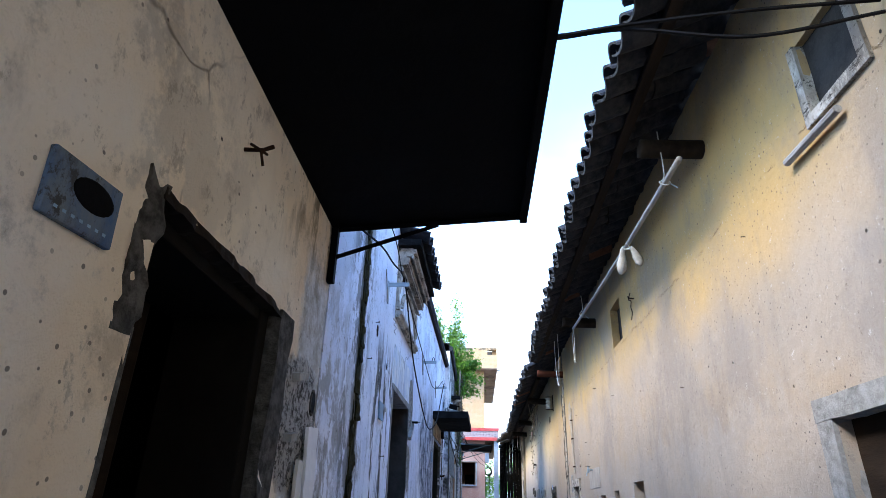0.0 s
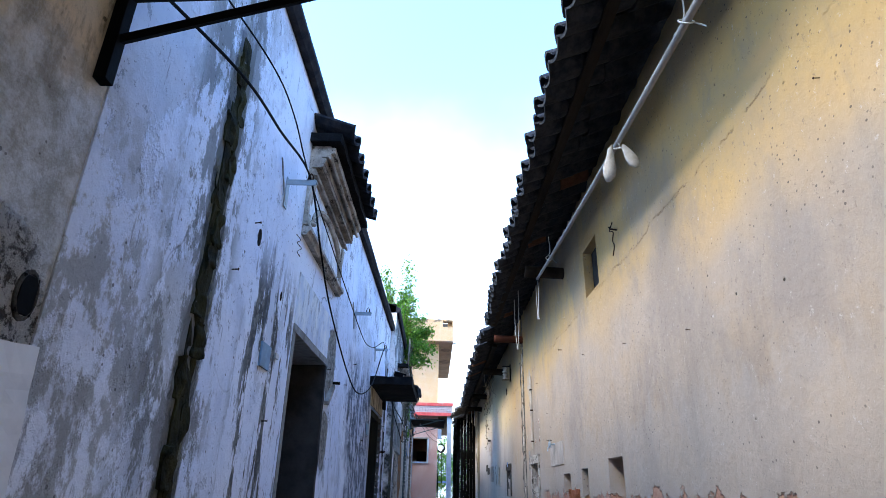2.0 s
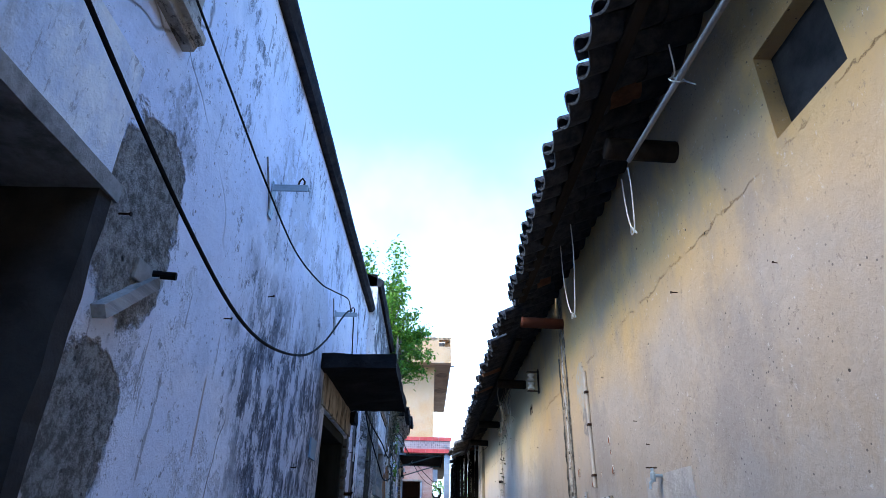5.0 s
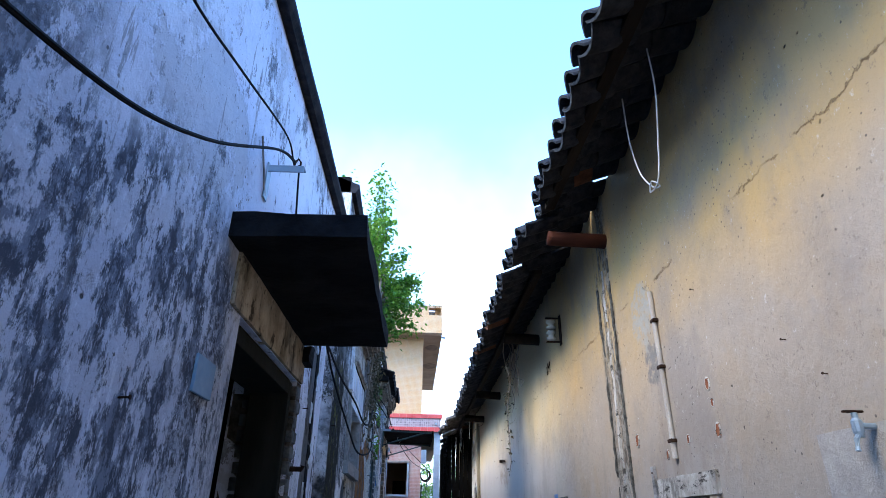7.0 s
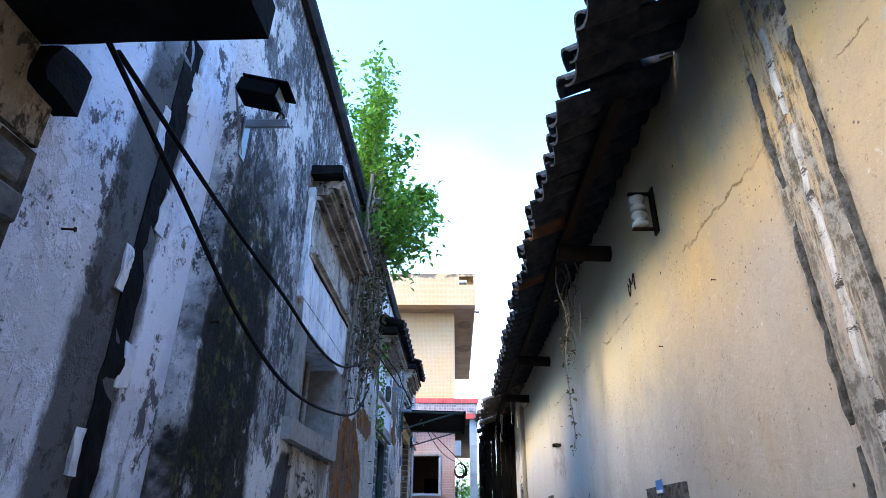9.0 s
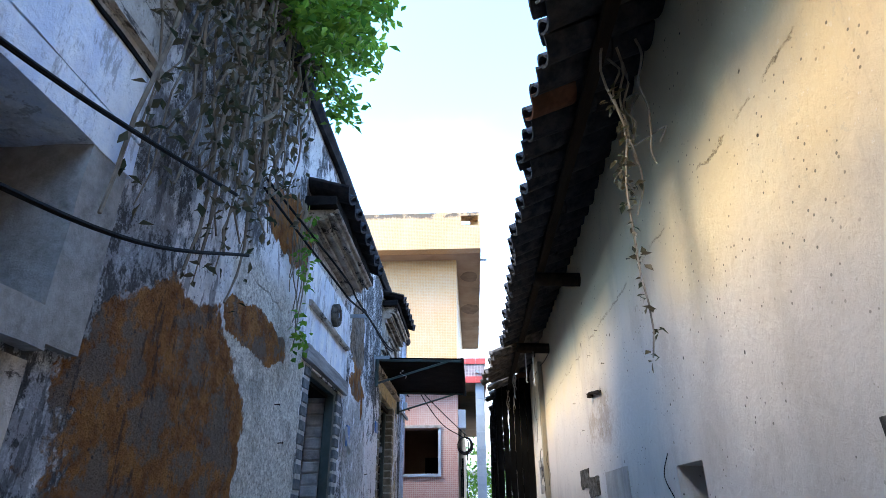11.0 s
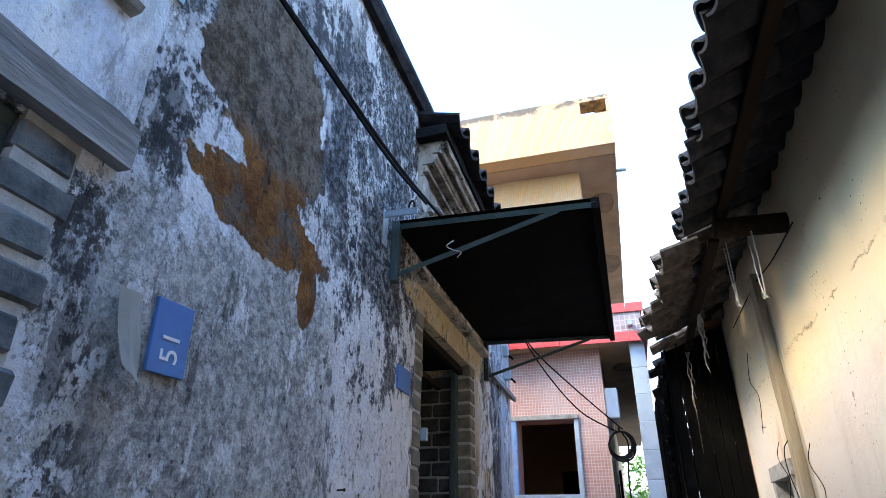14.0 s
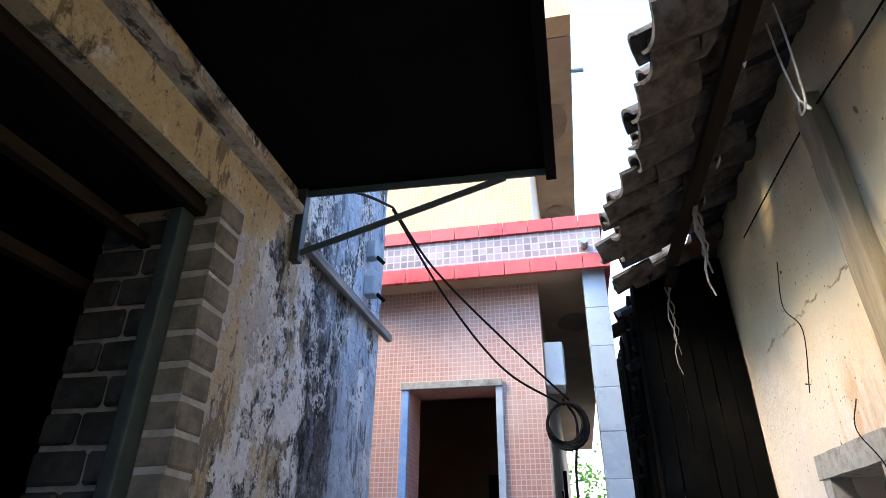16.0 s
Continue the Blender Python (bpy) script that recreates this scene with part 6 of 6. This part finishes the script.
t = thing("insulator_bracket", pose(RX, 10.1, 3.2), "pair of white ceramic insulators on an iron bracket", "insulator")
part("back_plate", box(-0.012, -0.002, -0.03, 0.03, -0.13, 0.13, 0.002), RUST, t)
for z in (-0.11, 0.1):
    part("arm", box(-0.13, -0.012, -0.015, 0.015, z, z + 0.008, 0.002), RUST, t)
for z in (-0.095, 0.0):
    bm = lathe([(0.028, 0), (0.042, 0.008), (0.042, 0.024), (0.026, 0.036), (0.026, 0.05), (0.042, 0.062), (0.042, 0.078), (0.028, 0.088)], 14)
    bm.transform(pose(-0.085, 0, z))
    part("spool", bm, CERAMIC, t, "glazed white spool", smooth=True)
t = thing("wire_mark", pose(RX - 0.006, 10.62, 3.0), "bent scrap of dark wire on the wall", "wire")
part("scrap", tube(smooth_path([(0, -0.05, -0.05), (0, -0.05, 0.05), (0, 0.0, 0.0), (0, 0.03, 0.05), (0, 0.03, -0.02), (0, 0.06, -0.05), (0, 0.07, 0.03)]), 0.0035, 5), RUST, t)
t = thing("wood_block", pose(RX - 0.02, 13.64, 2.48, 8), "splintered wooden plug stuck in the plaster", "wood block")
part("plug", rough_box(-0.004, 0.02, -0.16, 0.15, -0.010, 0.008, 0.004, 8, 18), TIMBER, t)
part("stub", rough_box(-0.02, 0.02, 0.10, 0.15, -0.03, 0.0, 0.005, 5, 14), TIMBER, t)
t = thing("wall_post", pose(RX - 0.03, 16.66, 0), "weathered grey timber post fixed to the wall", "post")
part("post", rough_box(-0.02, 0.028, -0.055, 0.055, 0.4, 3.42, 0.006, 26, 10), POSTWOOD, t)
part("wire", tube(smooth_path([(-0.04, -0.05, 2.4), (-0.05, 0.03, 2.36), (-0.04, 0.09, 2.25), (-0.02, 0.03, 2.05), (-0.03, -0.1, 1.95)]), 0.003, 5), WIRE, t)
for y, z0, z1 in ((17.3, 2.55, 3.1), (16.35, 2.0, 2.35), (12.2, 1.6, 1.95), (17.0, 2.1, 2.45)):
    t = thing("hanging_wire", pose(RX - 0.02, y, 0), "thin dark wire trailing down the wall", "wire", "trailing wires")
    part("strand", tube(smooth_path([(-0.01, 0, z1), (-0.03, 0.02, (z0 + z1) / 2 + 0.08), (-0.01, -0.05, (z0 + z1) / 2 - 0.05), (-0.02, 0.03, z0)]), 0.0022, 5), WIRE, t)
for x, y, zt, zb, fat in ((0.93, 18.1, 3.36, 2.85, 0.010), (0.98, 17.35, 3.5, 2.98, 0.022)):
    t = thing("hanging_rag", pose(x, y, 0), "torn white rag strip hanging from the broken eave", "rag", "rag strips")
    bm = bmesh.new()
    for s2 in range(3):
        tube([(0.012 * s2 + 0.012 * math.sin(k * 1.7 + s2), fat * (s2 - 1) * 0.8, zt - (zt - zb) * k / 8 * (1 - 0.22 * s2)) for k in range(9)], fat * 0.5, 6, 0.35, bm)
    part("strip", bm, RAG, t)
t = thing("cement_patch", pose(RX - 0.003, 6.86, 1.86), "squared grey cement mend on the plaster", "plaster patch", "cement mends")
part("patch", rough_box(-0.004, 0.004, -0.3, 0.3, -0.12, 0.08, 0.0015, 8), CEMENT, t)
t = thing("cement_patch", pose(RX - 0.003, 13.3, 1.88), "squared grey cement mend on the plaster", "plaster patch", "cement mends")
part("patch", rough_box(-0.004, 0.004, -0.28, 0.3, -0.2, 0.08, 0.0015, 8), CEMENT, t)
# jagged brick stumps at the foot of the plaster
for y, z in ((14.0, 1.93), (14.35, 2.0), (3.6, 1.42), (4.1, 1.43), (6.2, 1.5)):
    t = thing("brick_stub", pose(RX, y, z), "crumbling red brick edge where the plaster fell", "brick", "bare brick edges")
    part("brick_edge", rough_box(-0.012, 0.02, -0.16, 0.16, -0.1, 0.03, 0.016, 7, 18, y), TERRACOTTA if y < 10 else DARKSTONE, t)
# black planks and floor added to stand for deep shade under the broken eave
t = structure(thing("shed", pose(0, 0, 0), "black board screen put in for the deep shade under the broken eave", "shed"), "black board screen put in for the deep shade under the broken eave", "shed")
rs = random.Random(8)
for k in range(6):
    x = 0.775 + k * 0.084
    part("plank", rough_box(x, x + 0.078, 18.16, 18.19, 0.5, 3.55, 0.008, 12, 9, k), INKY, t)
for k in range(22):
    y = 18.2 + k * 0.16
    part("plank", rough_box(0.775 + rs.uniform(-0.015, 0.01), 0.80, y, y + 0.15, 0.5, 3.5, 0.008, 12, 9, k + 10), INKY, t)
part("loft_floor", box(0.8, 1.27, 18.2, 21.7, 2.5, 2.53), INNER, t)
for k in range(9):
    put_tile("tile", PAN, pose(0.74 + 0.02 * math.sin(k * 2.1), 18.35 + 0.09 * k, 3.2 - 0.1 * k, random.uniform(-8, 8), -20 + random.uniform(-8, 8), random.uniform(-10, 10)), t)

# ---- cables over the lane ----
def cable(pts, r, label, mat=WIRE, n=8):
    t = thing("cable", pose(0, 0, 0), label, "cable", "black cables")
    part("strand", tube(smooth_path(pts, n), r, 6), mat, t)


cable([(0.19, 1.1, 2.6), (0.24, 1.4, 2.84), (0.48, 1.4, 2.88), (0.87, 1.4, 2.93), (1.27, 1.4, 2.96)], 0.007, "black cable slung from the awning to the buff wall")
cable([(0.19, 1.1, 2.6), (0.24, 1.41, 2.84), (0.48, 1.41, 2.87), (0.85, 1.4, 2.82), (1.27, 1.4, 2.91)], 0.007, "black cable slung from the awning to the buff wall")


def along(pts, off):
    """Points (y, z) beside the blue-white wall."""
    return [(-0.61 + 0.0159 * (y - 2.2) + off, y, z) for y, z in pts]


cable([(-0.60, 2.1, 2.6)] + along([(2.59, 2.67), (3.01, 2.75), (3.5, 2.83), (3.85, 2.62), (4.2, 2.43), (4.9, 2.22), (5.45, 2.15), (6.05, 2.26), (6.48, 2.45), (7.0, 2.79), (7.22, 2.89)], 0.11), 0.005, "thick black cable sagging along the blue-white wall")
cable([(-0.60, 2.3, 2.9)] + along([(2.82, 2.92), (3.17, 2.94), (3.5, 2.85), (4.22, 2.75), (5.0, 2.66), (5.36, 2.62), (5.81, 2.6), (6.3, 2.68), (6.64, 2.78), (7.1, 2.92), (7.24, 2.89)], 0.10), 0.0034, "thin black cable looped between the wall brackets")
cable(along([(7.24, 2.89), (7.28, 2.75), (7.34, 2.57)], 0.12), 0.004, "thin black cable dropping to the slab hood")
cable([(-0.40, 8.2, 2.5), (-0.39, 8.55, 2.38), (-0.33, 8.9, 2.18), (-0.32, 9.4, 2.11), (-0.32, 10.1, 2.16), (-0.32, 10.7, 2.27), (-0.36, 11.4, 2.55)], 0.006, "black cable sagging past the barred window")
cable([(-0.40, 8.25, 2.5), (-0.39, 8.8, 2.46), (-0.33, 9.2, 2.38), (-0.32, 9.75, 2.35), (-0.32, 10.3, 2.42), (-0.36, 11.23, 2.70)], 0.006, "black cable sagging past the barred window")
cable([(-0.42, 11.6, 2.95), (-0.3, 12.57, 2.87), (-0.29, 12.81, 2.88), (-0.29, 13.4, 2.97), (-0.29, 14.2, 2.99), (-0.29, 14.65, 3.05)], 0.006, "pair of black cables strung under the cornice")
cable([(-0.42, 11.6, 3.0), (-0.3, 12.65, 2.97), (-0.29, 12.98, 2.95), (-0.29, 13.5, 2.98), (-0.29, 14.3, 3.02), (-0.3, 14.9, 3.12)], 0.006, "pair of black cables strung under the cornice")
cable([(-0.4, 16.3, 3.05), (-0.36, 16.6, 3.2), (-0.36, 16.95, 3.36)], 0.006, "black cable clipped along the house corner")

cable([(RX - 0.02, 15.7, 3.3), (RX - 0.02, 16.19, 3.32), (RX - 0.025, 16.71, 3.37), (RX - 0.02, 17.63, 3.40)], 0.004, "thin black cable run under the broken eave")

# ---- plants ----
def leaves(spots, size, rnd, droop=0.3, bm=None, narrow=0.28):
    """Many small pointed leaves, folded along the rib."""
    bm = bm if bm is not None else bmesh.new()
    for p in spots:
        L = size * rnd.uniform(0.6, 1.3)
        d = Vector((rnd.gauss(0, 1), rnd.gauss(0, 1), rnd.gauss(0.1, 0.8) - droop)).normalized()
        s = d.cross(Vector((rnd.gauss(0, 0.5), rnd.gauss(0, 0.5), 1))).normalized()
        n = s.cross(d)
        w = L * narrow
        a, b, c, e = p, p + d * L * 0.45 + s * w + n * 0.12 * L, p + d * L, p + d * L * 0.45 - s * w + n * 0.12 * L
        va, vb, vc, ve = (bm.verts.new(q) for q in (a, b, c, e))
        bm.faces.new((va, vb, vc))
        bm.faces.new((va, vc, ve))
    return bm


rnd = random.Random(11)
bush = thing("shrub", pose(-0.56, 11.5, 3.86), "bright green leafy shrub rooted on the parapet", "shrub")
spots, tips = [], []
for k in range(46):
    a = rnd.uniform(0, 2 * math.pi)
    el = rnd.uniform(-0.25, 1.45)
    ln = rnd.uniform(0.5, 0.88) * (1.0 + 0.75 * max(0, math.sin(el)))
    d = Vector((math.cos(a) * math.cos(el) * 0.66 + 0.06, math.sin(a) * math.cos(el) * 0.95, math.sin(el) * 1.0))
    pts = []
    for j in range(7):
        f = j / 6
        pts.append(d * ln * f + Vector((0, 0, 0.12 * f - 0.3 * f * f * (1 - math.sin(max(el, 0))))) + noise.noise_vector(Vector((k * 3.1, f * 2.5, 1))) * 0.07 * f)
    part("branch", tube(pts, 0.011, 5, 0.25), BARK, bush)
    for j in range(330):
        f = rnd.uniform(0.12, 1.04) ** 0.8
        i0 = min(5, int(f * 6))
        p = pts[i0].lerp(pts[i0 + 1], f * 6 - i0)
        spots.append(p + Vector((rnd.gauss(0, 0.055), rnd.gauss(0, 0.055), rnd.gauss(0, 0.05))))
tagged(part("crown", leaves(spots, 0.056, rnd), LEAF, bush), kind="stuff")
t = thing("creeper", C @ pose(0, 0, 0), "tangle of dry roots and vines hanging down the mouldy wall", "creeper")
spots = []
for k in range(34):
    y = rnd.uniform(10.75, 11.75)
    zt, zb = rnd.uniform(3.6, 3.95), rnd.uniform(2.2, 3.1)
    if k > 25:
        zt = rnd.uniform(3.0, 3.7)
    pts = [(0.05 + 0.06 * (1 - f) + 0.03 * noise.noise((k, f * 5, 0)), y + 0.14 * noise.noise((k * 2.3, f * 4, 5)) + 0.1 * f * (k % 3 - 1), zt + (zb - zt) * f) for f in np.linspace(0, 1, 12)]
    part("root", tube(pts, rnd.uniform(0.004, 0.013), 5, 0.4), BARK, t)
    for j in range(26):
        q = Vector(pts[rnd.randrange(12)])
        spots.append(q + Vector((rnd.uniform(0, 0.05), rnd.gauss(0, 0.03), rnd.gauss(0, 0.03))))
tagged(part("dry_leaves", leaves(spots, 0.04, rnd, 0.8), DRYLEAF, t), kind="stuff")
t = thing("vine", C @ pose(0.02, 12.08, 2.4), "small green vine with dry stems hanging on the wall", "vine")
for k in range(6):
    pts = [(0.02 + 0.02 * noise.noise((k, f * 4, 2)), 0.08 * noise.noise((k * 1.3, f * 3, 4)) + 0.04 * (k - 2.5), 0.75 - 0.75 * f * (0.6 + 0.08 * k)) for f in np.linspace(0, 1, 9)]
    part("stem", tube(pts, 0.005, 5, 0.5), BARK, t)
tagged(part("foliage", leaves([Vector((0.03 + rnd.uniform(0, 0.05), rnd.gauss(0, 0.05), c_ + rnd.gauss(0, 0.05))) for c_ in (0.42, 0.1, 0.02, 0.36, 0.62) for _ in range(22)], 0.036, rnd, 0.6, narrow=0.36), LEAF, t), kind="stuff")
t = thing("hanging_vine", pose(1.06, 11.4, 0), "withered vine dangling from the dark eave", "vine")
spots = []
for k, (zt, zb, w3) in enumerate(((3.55, 2.17, 0.04), (3.5, 2.8, 0.10), (3.52, 2.75, 0.16), (3.48, 2.95, 0.22), (3.5, 2.9, 0.02), (3.45, 3.0, 0.3))):
    pts = [(0.06 * noise.noise((k, f * 4, 2)) + 0.03 * k - 0.05, w3 * (0.6 + noise.noise((k * 1.3, f * 3, 4))), zt + (zb - zt) * f) for f in np.linspace(0, 1, 16)]
    part("stem", tube(pts, 0.006, 5, 0.5), BARK, t)
    if k < 2:
        for j in range(70):
            q = Vector(pts[rnd.randrange(5, 16)])
            spots.append(q + Vector((rnd.gauss(0, 0.012), rnd.gauss(0, 0.016), rnd.gauss(0, 0.02))))
tagged(part("dry_leaves", leaves(spots, 0.035, rnd, 0.7), DRYLEAF, t), kind="stuff")

# ---- far end of the lane ----
t = thing("tree", pose(1.0, 27.5, 0.5), "green bushy tree behind the end of the lane", "tree")
part("trunk", tube([(0, 0, 0), (0.05, 0, 0.8), (-0.03, 0.05, 1.6)], 0.09, 8, 0.6), BARK, t)
spots = []
for k in range(70):
    c0 = Vector((rnd.gauss(0, 0.65), rnd.gauss(0, 0.6), 1.5 + rnd.gauss(0, 0.75)))
    for j in range(60):
        spots.append(c0 + Vector((rnd.gauss(0, 0.16), rnd.gauss(0, 0.16), rnd.gauss(0, 0.14))))
tagged(part("crown", leaves(spots, 0.12, rnd), LEAF, t), kind="stuff")
t = thing("far_house", pose(0, 33, 0.5), "low white house with a teal awning at the lane's end", "house")
part("wall", box(-1.5, 3.5, 0, 3, 0, 2.6), WHITEWASH, t)
part("roof", box(-1.7, 3.7, -0.3, 3.2, 2.6, 2.75, 0.02), STONE, t)
part("awning", box(0.1, 1.0, -6.5, -5.9, 1.3, 1.36, 0.01), FADEDPLATE, t, "faded teal awning sheet")
